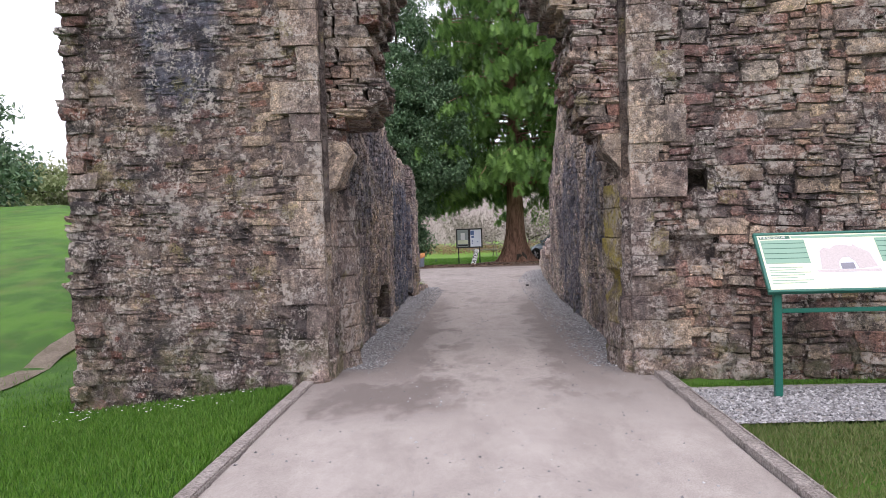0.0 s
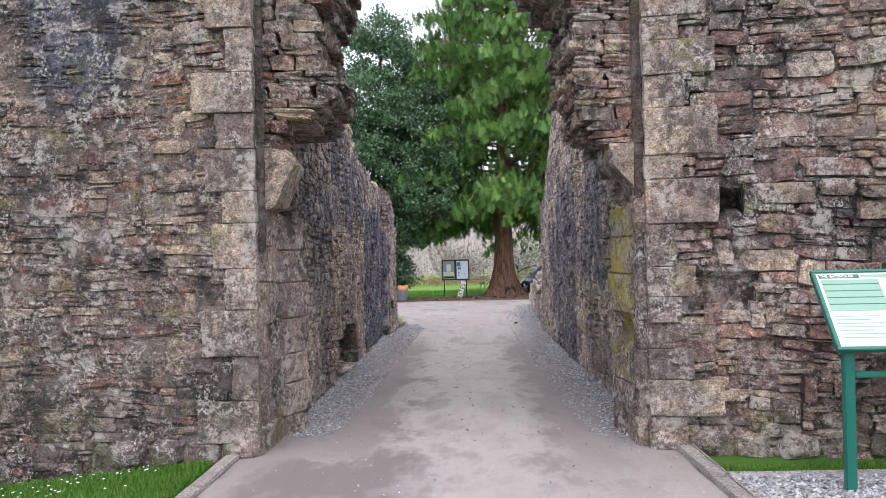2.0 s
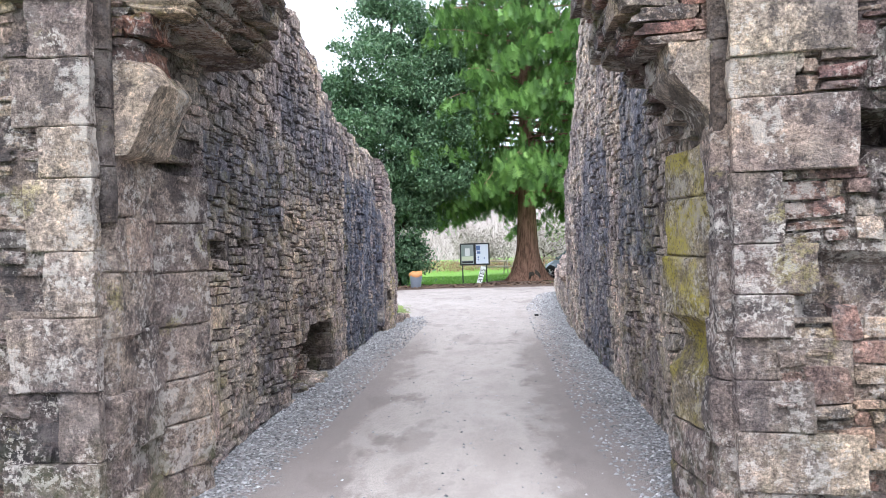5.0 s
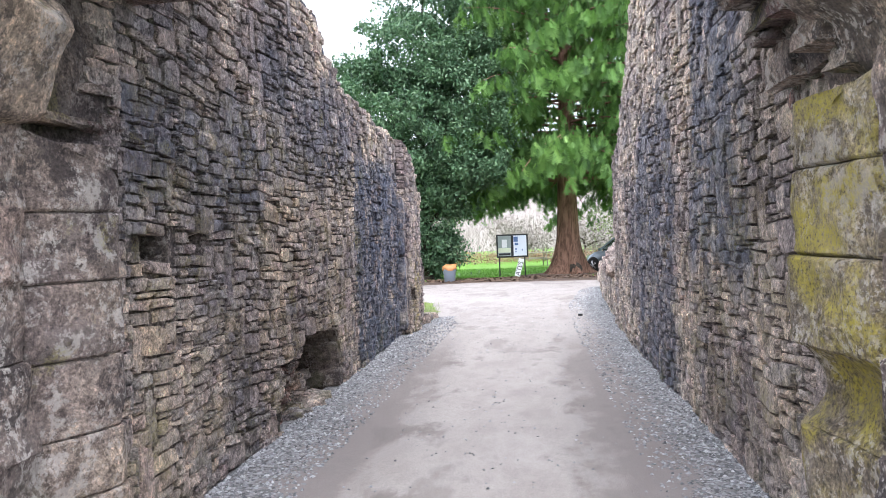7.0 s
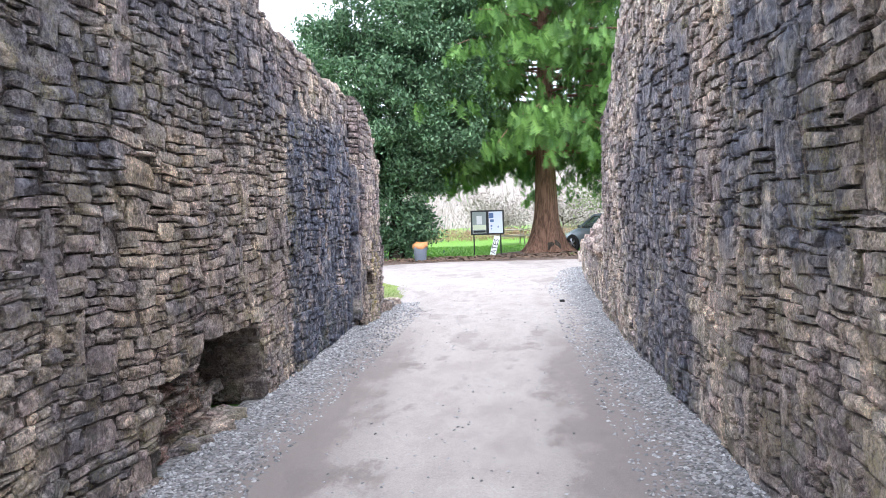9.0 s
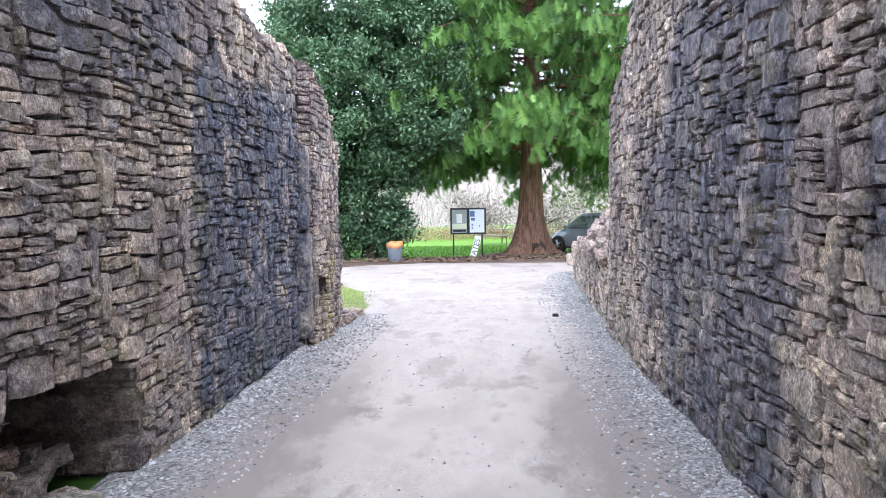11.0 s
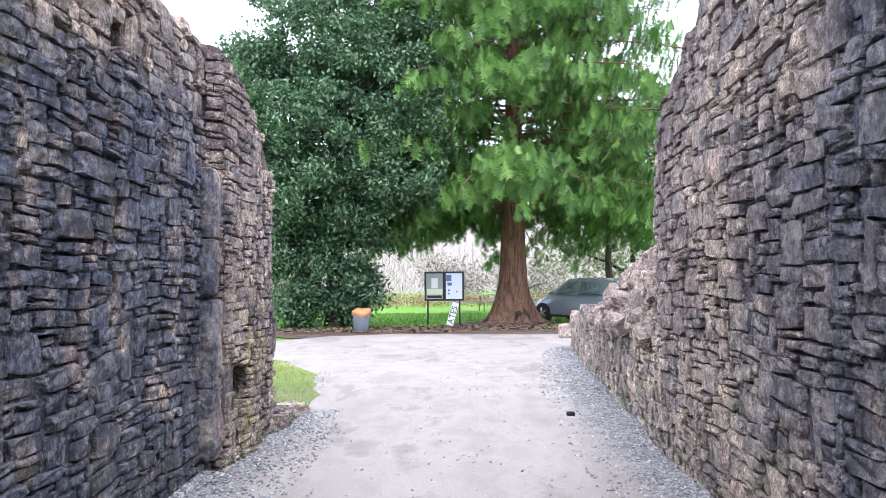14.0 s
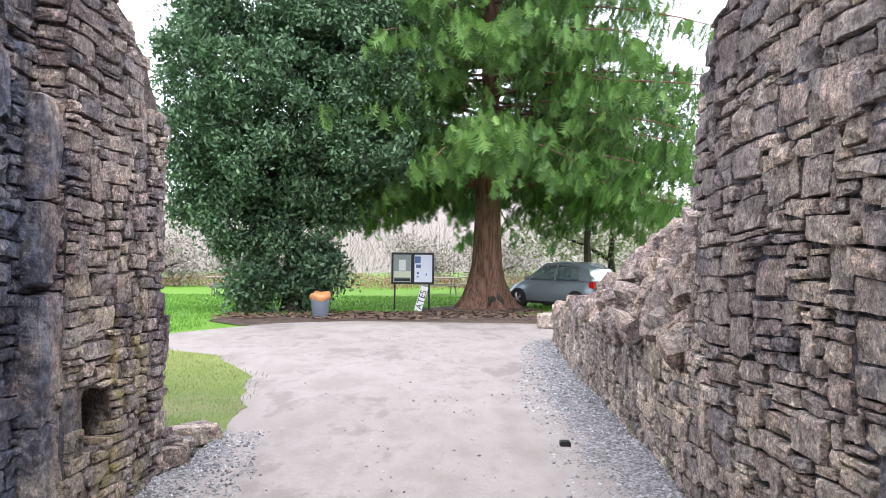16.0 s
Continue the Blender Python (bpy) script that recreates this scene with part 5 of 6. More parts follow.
def cedar(x0, y0):
    base = gz(x0, y0)
    tree = thing("cedar_tree", "tall evergreen cedar with drooping bright green sprays", "tree", (x0, y0, base - 0.03))
    # flared trunk with buttresses
    V, F, n = [], [], 36
    prof = [(-0.15, 1.02), (0.0, 0.92), (0.15, 0.78), (0.4, 0.66), (0.8, 0.56), (1.4, 0.48), (2.4, 0.42), (4, 0.36), (7, 0.28), (11, 0.17), (16.5, 0.03)]
    for z, r in prof:
        fl = max(0.0, 1 - z / 1.3)
        for j in range(n):
            a = 2 * math.pi * j / n
            rr = r * (1 + 0.28 * fl * math.sin(5 * a + 0.8) + 0.12 * fl * math.sin(9 * a) + 0.05 * math.sin(7 * a + z))
            V.append((rr * math.cos(a) + 0.012 * z, rr * math.sin(a) - 0.003 * z, z))
    for i in range(len(prof) - 1):
        for j in range(n):
            a, b = i * n + j, i * n + (j + 1) % n
            F.append([a, b, b + n, a + n])
    trunk = part("trunk", mesh_of("trunk", V, F, True), cedar_bark, tree, "reddish-brown trunk flaring at the base")
    # dark lump on the foot, its colour standing in for a hollow's shade
    bm = bmesh.new()
    bmesh.ops.create_icosphere(bm, subdivisions=2, radius=1)
    for v in bm.verts:
        v.co = Vector((0.28 + v.co.x * 0.24 + 0.03 * rng.normal(), -0.64 + v.co.y * 0.16, 0.2 + v.co.z * 0.32 + 0.02 * rng.normal()))
    part("hollow", bm, dark_bark, trunk, "dark lump on the trunk foot standing for a shaded hollow")
    reach = [(2.4, 3.8), (3.2, 5.6), (4.5, 6.7), (7, 7.2), (10, 6.5), (13, 4.9), (15.5, 2.6), (17.3, 0.5)]
    lV, lF = [], []
    vs, fs, cnt = [], [], 0
    for b in range(230):
        z = 2.9 + 14.0 * ((b + rng.random()) / 230) ** 1.15
        a = b * 2.39996 + rng.uniform(-0.3, 0.3)
        facing = max(0.0, -math.sin(a))
        z = max(z, 3.9 + 1.5 * facing ** 2)
        R = lerp(z, reach) * rng.uniform(0.62, 1.06)
        droop = rng.uniform(0.5, 1.15) * (R / 6) * (1.5 if z < 6 else 1.0)
        pts = []
        for k in range(7):
            f = k / 6
            h = z + 0.45 * math.sin(f * 2.2) * R / 6 - droop * (f ** 1.6) * 1.2 + 0.45 * max(0, f - 0.7) * R / 6
            wig = 0.12 * math.sin(f * 5 + b)
            pts.append((R * f * math.cos(a + wig * 0.3), R * f * math.sin(a + wig * 0.3), max(3.15 if math.sin(a) < 0.35 else 2.6, h)))
        tube(pts, [0.05 * (R / 6) * (1 - 0.88 * k / 6) + 0.005 for k in range(7)], 5, lV, lF)
        P = np.array(pts)
        m = int(7 + 13 * R / 6)
        if z > 12:
            m = int(m * 0.7)
        if z < 5 and math.sin(a) > 0.2:
            m = int(m * 0.5)
        for i in range(m):
            # a hanging bunch of fans
            f = 0.25 + 0.77 * ((i + rng.random()) / m) ** 0.8
            c = np.array([np.interp(f * 6, range(7), P[:, q]) for q in range(3)])
            side = rng.normal(0, 0.3 + 0.35 * (1 - abs(2 * f - 1.1)))
            c += np.array([-math.sin(a) * side, math.cos(a) * side, 0.06 - 0.18 * abs(side) - 0.45 * rng.random() ** 2])
            az0, lean0 = a + rng.normal(0, 0.5), rng.uniform(0.0, 0.5)
            for j in range(int(rng.integers(6, 11))):
                v, fc = FRONDS[int(rng.integers(len(FRONDS)))]
                ln = rng.uniform(0.2, 0.46)
                rot = np.array(Euler((lean0 + rng.normal(0, 0.22), rng.normal(0, 0.25), az0 + rng.normal(0, 0.35) + math.pi / 2)).to_matrix())
                o = rng.normal(0, 1, 3) * np.array([0.17, 0.17, 0.14])
                vs.append((v * np.array([ln * 0.95, ln, ln * 1.05])) @ rot.T + c + o)
                fs.append(fc + cnt)
                cnt += len(v)
    part("branchwork", mesh_of("branchwork", lV, lF), cedar_bark, tree, "thin drooping limbs", "stuff")
    part("crown", mesh_of("crown", np.concatenate(vs), np.concatenate(fs)), cedar_leaf, tree, "drooping bright green sprays with gaps", "stuff")
    return tree


cedar(2.43, 36.7)


def evergreen(name, label, x0, y0, blobs, leaves, size, material, trunk_r=0.25, trunk_h=5.0, spread=0.22):
    """A broadleaf evergreen: trunk, limbs, and clumps of small leaves round uneven masses. blobs: x, y, z, rx, ry, rz."""
    base = gz(x0, y0)
    tree = thing(name, label, "tree", (x0, y0, base - 0.03))
    V, F = tube([(0, 0, -0.1), (0.05, 0, 1), (0.0, 0.08, trunk_h * 0.5), (0.1, 0, trunk_h)], [trunk_r * 1.3, trunk_r, trunk_r * 0.8, trunk_r * 0.4], 12)
    part("trunk", mesh_of("trunk", V, F, True), dark_bark, tree)
    lV, lF = [], []
    clumps = []
    vol = [b[3] * b[4] + b[3] * b[5] for b in blobs]
    for b, share in zip(blobs, vol):
        c = np.array(b[:3])
        tube([(0, 0, min(trunk_h * 0.8, c[2] * 0.6)), tuple(c * np.array([0.5, 0.5, 0.85])), tuple(c)], [0.1, 0.07, 0.03], 6, lV, lF)
        for k in range(int(70 * share / max(vol)) + 14):
            d = rng.normal(0, 1, 3)
            d /= np.linalg.norm(d)
            clumps.append(c + d * np.array(b[3:]) * rng.uniform(0.72, 1.05) + rng.normal(0, 0.1, 3))
    part("branchwork", mesh_of("branchwork", lV, lF), dark_bark, tree, "", "stuff")
    per = leaves // len(clumps)
    n = per * len(clumps)
    cen = np.repeat(np.array(clumps), per, 0)
    off = rng.normal(0, 1, (n, 3)) * np.array([1, 1, 0.75]) * spread * np.repeat(rng.uniform(0.7, 1.5, (len(clumps), 1)), per, 0)
    p = cen + off
    p[:, 2] = np.maximum(p[:, 2], 0.06)
    # each leaf a bent lozenge
    u = rng.normal(0, 1, (n, 3))
    u /= np.linalg.norm(u, axis=1, keepdims=True)
    w = np.cross(u, rng.normal(0, 1, (n, 3)) + np.array([0, 0, 1.5]))
    w /= np.linalg.norm(w, axis=1, keepdims=True)
    s = rng.uniform(0.7, 1.3, (n, 1)) * size
    V = np.stack([p - u * s, p + w * s * 0.45, p + u * s, p - w * s * 0.45], 1).reshape(-1, 3)
    F = np.arange(n * 4).reshape(-1, 4)
    part("crown", mesh_of("crown", V, F), material, tree, "", "stuff")
    return tree


holly_blobs = [(0, 0, 1.9, 1.15, 1.2, 1.8), (0.1, -0.2, 3.4, 1.9, 1.7, 1.0), (0.2, 0, 5.0, 3.2, 3.0, 1.8), (-1.2, -0.6, 6.2, 2.4, 2.4, 2.0), (1.5, -0.2, 6.4, 2.2, 2.4, 2.0), (0, 0, 8.4, 2.5, 2.5, 1.9), (0.2, 0, 10.2, 1.9, 1.9, 1.5), (0.3, 0.1, 11.6, 1.1, 1.1, 0.8),
               (-2.3, -0.5, 4.7, 1.3, 1.4, 1.2), (2.0, -0.8, 4.5, 1.3, 1.4, 1.0), (-0.5, -1.4, 3.9, 1.3, 1.0, 1.2), (-0.8, -0.4, 0.9, 0.7, 0.8, 0.7), (0.7, -0.3, 1.1, 0.6, 0.7, 0.8), (-2.5, -0.3, 3.6, 1.0, 1.2, 1.2), (-1.5, -0.4, 2.6, 1.1, 1.1, 0.9), (1.5, -0.3, 3.3, 1.1, 1.1, 0.8), (-2.2, 0, 7.4, 1.2, 1.3, 1.3), (1.9, 0, 8.2, 1.1, 1.3, 1.4)]
evergreen("evergreen_tree", "dense dark evergreen tree with glossy leaves to the ground", -3.1, 33.4, holly_blobs, 160000, 0.078, holly_leaf)
evergreen("background_tree", "dark evergreen tree on the grassy bank", -27, 36, [(0, 0, 3.2, 3.2, 3, 2.6), (1.2, 0, 5.6, 2.2, 2, 1.8), (-2.4, 0, 3.0, 2, 2, 2.2), (3.4, 0, 1.8, 1.8, 2, 1.5)], 16000, 0.16, holly_leaf, 0.3, 4, 0.35)
evergreen("background_tree", "green tree on the far grassy bank", -37, 52, [(0, 0, 3.5, 3.5, 3, 2.8), (4, 0, 2.6, 3, 3, 2.2), (7.5, 0, 2.0, 2.6, 2, 1.7)], 14000, 0.18, pale_leaf, 0.3, 4, 0.4)
evergreen("spring_tree", "pale tree with thin new leaves behind the car", 8.2, 44.5, [(0, 0, 3.4, 3.0, 2.2, 1.9), (-2.2, 0, 2.6, 1.9, 1.6, 1.2), (2.4, 0, 4.2, 2.4, 2, 1.9)], 9000, 0.09, pale_leaf, 0.16, 3.4, 0.42)
evergreen("dark_shrub", "dark evergreen behind the cedar tree", 6.6, 41.5, [(0, 0, 5.4, 2.4, 2, 2.0), (2.2, 0, 6.4, 2.2, 2, 2.0), (-1.6, 0, 6.2, 1.6, 1.6, 1.4)], 14000, 0.11, holly_leaf, 0.16, 4.5, 0.3)


def winter_woods():
    """Bare winter thicket along the far edge of the lawn."""
    n = 8000
    V, F = np.zeros((n * 4, 3)), np.arange(n * 4).reshape(-1, 4)
    for i in range(n):
        x = rng.uniform(-42, 46)
        y = rng.uniform(53, 70)
        z = gz(x, y)
        lift = rng.uniform(0, 2.6) * (rng.random() < 0.7)
        h = rng.uniform(0.6, 2.4) if lift else rng.uniform(1.5, 4.4)
        r = rng.uniform(0.004, 0.013)
        lean = rng.normal(0, 0.55, 2) * h
        V[i * 4] = (x - r, y, z + lift)
        V[i * 4 + 1] = (x + r, y, z + lift)
        V[i * 4 + 2] = (x + lean[0] + r * 0.3, y + lean[1], z + lift + h)
        V[i * 4 + 3] = (x + lean[0] - r * 0.3, y + lean[1], z + lift + h)
    tagged(part("winter_thicket", mesh_of("winter_thicket", V, F), twig_mat), "pale brown bare winter thicket beyond the lawn", "woods", kind="stuff")
    n = 42000
    V, F = np.zeros((n * 3, 3)), np.arange(n * 3).reshape(-1, 3)
    for i in range(n):
        x = rng.uniform(-45, 48)
        y = rng.uniform(50, 53) + 0.6 * math.sin(x * 0.4)
        hmax = 0.55 + 0.35 * nz2(x, 0, 0.25) + 0.25 * nz2(x, 3, 0.9)
        z, a = gz(x, y) + rng.uniform(0, max(0.15, hmax)), rng.uniform(0, 6.28)
        s = rng.uniform(0.06, 0.12)
        V[i * 3] = (x, y, z)
        V[i * 3 + 1] = (x + s * math.cos(a), y + 0.05, z + s * math.sin(a) * 1.2)
        V[i * 3 + 2] = (x + s * math.cos(a + 0.35), y, z + s * math.sin(a + 0.35) * 1.2)
    m = leaf_material("dry_bracken", [(0.2, 0.11, 0.07), (0.28, 0.17, 0.11), (0.33, 0.22, 0.15)], 0.9, 0.0)
    tagged(part("dry_hedge", mesh_of("dry_hedge", V, F), m), "low reddish-brown dry hedge along the lawn edge", "hedge", kind="stuff")


winter_woods()
for k, (x, y, s) in enumerate(((-13.5, 52, 1.0), (-9.2, 55, 0.8), (-19, 50, 1.2), (4.5, 57, 0.9), (14, 52, 1.1), (0.2, 60, 0.8), (-26, 56, 1.4))):
    evergreen("winter_shrub", "bare greyish winter shrub beyond the lawn", x, y, [(0, 0, 1.5 * s, 1.7 * s, 1.2, 1.3 * s), (1.5 * s, 0, 1.2 * s, 1.3 * s, 1, 1.0 * s), (-1.4 * s, 0, 1.9 * s, 1.2 * s, 1, 1.5 * s)], 3200, 0.1, twig_mat, 0.07, 1.6, 0.4)


def far_hill():
    m = Nodes("far_bare_woodland", 1.0, 0, 0.0)
    t = m.noise(1.1, 6, 0.75, (1.0, 1.0, 0.3))
    c = m.ramp(t, [(0.22, 0.188, 0.165), (0.27, 0.238, 0.212), (0.31, 0.28, 0.252), (0.25, 0.218, 0.19)])
    m.bump(t, 0.8, 0.4)
    V, F = [], []
    xs = np.linspace(-160, 160, 161)
    for j in range(7):
        for x in xs:
            f = j / 6
            h = 8.2 + 1.6 * nz2(x, 0, 0.03) + 0.9 * nz2(x, 2, 0.14) + 0.5 * nz2(x, 5, 0.6)
            V.append((x, 78 + f * 22 + 0.8 * nz2(x, j, 0.3), -0.6 + h * f ** 0.7 + 0.35 * nz2(x, j * 3, 0.8)))
    w = len(xs)
    F = [[j * w + i, j * w + i + 1, (j + 1) * w + i + 1, (j + 1) * w + i] for j in range(6) for i in range(w - 1)]
    ob = new("backdrop", mesh_of("backdrop", V, F, True))
    ob.data.materials.append(m.done(c))
    tagged(ob, "pale brown wooded hillside in the distance", "hillside", kind="structure")


far_hill()

# ---- loose and standing things ----


def words(text, size, material, parent, at, rot=(0, 0, 0), align="LEFT"):
    cu = bpy.data.curves.new("lettering", "FONT")
    cu.body, cu.size, cu.extrude, cu.align_x = text, size, 0.002, align
    tmp = bpy.data.objects.new("lettering", cu)
    scene.collection.objects.link(tmp)
    me = bpy.data.meshes.new_from_object(tmp.evaluated_get(bpy.context.evaluated_depsgraph_get()))
    bpy.data.objects.remove(tmp)
    ob = part("lettering", me, material, parent)
    ob.location, ob.rotation_euler = at, rot
    return ob


def info_panel():
    ob = thing("information_panel", "green-framed tilted information panel on steel legs", "sign", (3.17, 4.8, 0), -3)
    part("leg", box(-0.035, 0.035, -0.03, 0.03, -0.1, 1.02, 0.006), green_paint, ob)
    part("leg", box(1.215, 1.285, -0.03, 0.03, -0.1, 1.02, 0.006), green_paint, ob)
    part("crossbar", box(0.035, 1.215, -0.02, 0.02, 0.79, 0.83, 0.005), green_paint, ob)
    face = thing("tilted_face", "", "", (-0.1, -0.09, 0.985))
    del_keys = [k for k in face.keys()]
    for k in del_keys:
        del face[k]
    face.parent = ob
    # local plane: x across, y up the slope
    face.rotation_euler = (radians(49), 0, 0)
    W, H = 1.46, 0.70
    part("board", box(0.02, W - 0.02, 0.02, H - 0.02, -0.012, 0.004), panel_cream, face, "cream printed board")
    for a in ((0, W, 0, 0.028), (0, W, H - 0.028, H), (0, 0.028, 0.028, H - 0.028), (W - 0.028, W, 0.028, H - 0.028)):
        part("frame_bar", box(a[0], a[1], a[2], a[3], -0.03, 0.014, 0.004), green_paint, face, "green painted frame")
    part("text_block", box(0.05, 0.45, 0.33, 0.61, 0.004, 0.007), panel_green, face, "pale green text block")
    for i in range(4):
        part("rule_line", box(0.055, 0.445, 0.385 + i * 0.06, 0.391 + i * 0.06, 0.007, 0.009), panel_dark, face)
    part("picture", box(0.47, 1.06, 0.2, 0.61, 0.004, 0.006), panel_sky, face, "washed lilac printed picture of a gatehouse")
    bm = bmesh.new()
    outline = [(0.53, 0.25), (0.56, 0.47), (0.6, 0.5), (0.66, 0.49), (0.7, 0.525), (0.78, 0.535), (0.86, 0.515), (0.88, 0.54), (0.91, 0.5), (1.0, 0.44), (1.03, 0.27), (0.86, 0.25), (0.85, 0.33), (0.8, 0.39), (0.74, 0.38), (0.7, 0.33), (0.69, 0.25)]
    top = bm.faces.new([bm.verts.new((x, y, 0.006)) for x, y in outline])
    up = bmesh.ops.extrude_face_region(bm, geom=[top])
    bmesh.ops.translate(bm, verts=[v for v in up["geom"] if isinstance(v, bmesh.types.BMVert)], vec=(0, 0, 0.002))
    part("printed_ruin", bm, print_grey, face, "pinkish grey printed ruin with an arch")
    part("printed_arch", box(0.71, 0.83, 0.25, 0.32, 0.006, 0.008), print_dark, face)
    part("printed_ground", box(0.49, 1.05, 0.215, 0.245, 0.006, 0.008), print_grey, face)
    part("text_block", box(1.09, 1.4, 0.33, 0.61, 0.004, 0.007), panel_green, face, "pale green text block")
    for i in range(4):
        part("rule_line", box(1.095, 1.395, 0.385 + i * 0.06, 0.391 + i * 0.06, 0.007, 0.009), panel_dark, face)
    for i in range(7):
        part("text_line", box(0.06, 0.06 + 0.38 * (0.8 + 0.2 * math.sin(i * 2.1)), 0.1 + i * 0.03, 0.108 + i * 0.03, 0.004, 0.006), panel_green, face)
    part("title_bar", box(0.045, 0.33, 0.624, 0.658, 0.004, 0.006), panel_dark, face)
    words("THE GATEHOUSE", 0.03, white_board, face, (0.052, 0.63, 0.007))
    part("title_bar", box(0.34, 1.4, 0.628, 0.655, 0.004, 0.006), panel_green, face)


info_panel()


def noticeboard():
    y = 35.0
    ob = thing("noticeboard", "black-framed double noticeboard with posters on posts", "noticeboard", (-0.47, y, gz(0, y) - 0.03), 2)
    z0, W, H = 0.78, 1.26, 0.93
    part("post", box(0.08, 0.13, 0.0, 0.05, -0.1, z0 + 0.1, 0.005), black_paint, ob)
    part("post", box(W - 0.17, W - 0.12, 0.0, 0.05, -0.1, z0 + 0.1, 0.005), black_paint, ob)
    part("case", box(0, W, 0.0, 0.07, z0, z0 + H, 0.004), black_paint, ob)
    for x0, x1 in ((0, 0.05), (W / 2 - 0.04, W / 2 + 0.04), (W - 0.05, W)):
        part("frame_upright", box(x0, x1, -0.03, 0.0, z0, z0 + H, 0.004), black_paint, ob)
    for a, b in ((z0, z0 + 0.05), (z0 + H - 0.05, z0 + H)):
        part("frame_rail", box(0.05, W - 0.05, -0.028, 0.0, a, b, 0.004), black_paint, ob)
    part("poster", box(0.06, W / 2 - 0.05, -0.008, -0.002, z0 + 0.06, z0 + H - 0.06), poster_grey, ob, "grey and green poster")
    part("poster", box(0.22, 0.42, -0.012, -0.008, z0 + 0.4, z0 + 0.72), white_board, ob, "white leaflet")
    part("poster", box(0.07, W / 2 - 0.06, -0.012, -0.008, z0 + 0.2, z0 + 0.38), panel_cream, ob, "cream leaflet")
    part("poster", box(0.09, W / 2 - 0.08, -0.012, -0.008, z0 + 0.09, z0 + 0.17), black_ink, ob, "dark printed strip")
    part("poster", box(W / 2 + 0.05, W - 0.06, -0.008, -0.002, z0 + 0.06, z0 + H - 0.06), poster_white, ob, "white poster with blue print")
    for x0, x1, a, b in ((0.06, 0.23, 0.62, 0.82), (0.1, 0.24, 0.48, 0.58), (0.12, 0.18, 0.3, 0.36), (0.12, 0.17, 0.2, 0.25), (0.38, 0.42, 0.26, 0.32)):
        part("print_mark", box(W / 2 + x0, W / 2 + x1, -0.012, -0.008, z0 + a, z0 + b), poster_blue, ob)


noticeboard()


def leaning_sign():
    y = 34.7
    ob = thing("leaning_sign", "narrow white board with black letters leaning on a post", "sign", (0.32, y, gz(0.3, y) - 0.02))
    ob.rotation_euler = (radians(-6), radians(16), 0)
    part("board", box(-0.105, 0.105, -0.012, 0.012, 0.0, 0.74, 0.004), white_board, ob)
    words("ATES", 0.26, black_ink, ob, (0.09, -0.016, 0.05), (radians(90), radians(-90), 0))


leaning_sign()


def litter_bin():
    x, y = -1.98, 31.0
    ob = thing("litter_bin", "blue-grey litter bin with an orange liner", "bin", (x, y, gz(x, y) - 0.02))
    V, F = [], []
    n = 20
    prof = [(0.0, 0.17), (0.02, 0.19), (0.42, 0.225), (0.47, 0.24), (0.48, 0.22)]
    for z, r in prof:
        for j in range(n):
            V.append((r * math.cos(2 * math.pi * j / n), r * math.sin(2 * math.pi * j / n), z))
    F = [[i * n + j, i * n + (j + 1) % n, (i + 1) * n + (j + 1) % n, (i + 1) * n + j] for i in range(len(prof) - 1) for j in range(n)]
    F.append(list(range(n)))
    part("body", mesh_of("body", V, F, True), bin_grey, ob)
    V, F = [], []
    prof = [(0.43, 0.232), (0.45, 0.25), (0.5, 0.252), (0.575, 0.246), (0.59, 0.2)]
    for z, r in prof:
        for j in range(n):
            k = 1 + 0.05 * math.sin(j * 2.3) + 0.04 * rng.normal()
            V.append((r * k * math.cos(2 * math.pi * j / n), r * k * math.sin(2 * math.pi * j / n), z + 0.025 * math.sin(j * 1.1) + (0.03 if j < 8 else 0) * (z > 0.55)))
    F = [[i * n + j, i * n + (j + 1) % n, (i + 1) * n + (j + 1) % n, (i + 1) * n + j] for i in range(len(prof) - 1) for j in range(n)]
    F.append([(len(prof) - 1) * n + j for j in range(n)])
    part("liner", mesh_of("liner", V, F, True), bin_orange, ob, "crumpled orange liner")


litter_bin()


def picnic_table():
    ob = thing("picnic_table", "weathered timber picnic table with benches on the lawn", "table", group="picnic tables on the lawn")
    for i in range(5):
        part("top_plank", box(-0.9, 0.9, -0.36 + i * 0.146, -0.22 + i * 0.146, 0.71, 0.75, 0.004), weathered_wood, ob)
    for s in (-1, 1):
        for k in range(2):
            part("bench_plank", box(-0.9, 0.9, s * 0.68 - 0.13 + k * 0.135, s * 0.68 - 0.005 + k * 0.135, 0.41, 0.45, 0.004), weathered_wood, ob)
    for x in (-0.62, 0.62):
        part("crossbeam", box(x - 0.03, x + 0.03, -0.8, 0.8, 0.34, 0.41), weathered_wood, ob)
        for s in (-1, 1):
            bm = box(x + 0.03, x + 0.07, -0.045, 0.045, -0.45, 0.45)
            for v in bm.verts:
                v.co = Matrix.Rotation(radians(24) * s, 4, "X") @ v.co + Vector((0, s * 0.42, 0.36))
            part("leg", bm, weathered_wood, ob)
    return ob


tbl = picnic_table()
tbl.location, tbl.rotation_euler = (1.0, 46, gz(1.0, 46) - 0.03), (0, 0, 0.2)
for x, y, a in ((2.9, 48, -8), (-7.6, 44, 10)):
    copy_thing(tbl, pose(x, y, gz(x, y) - 0.03, 0, 0, a))


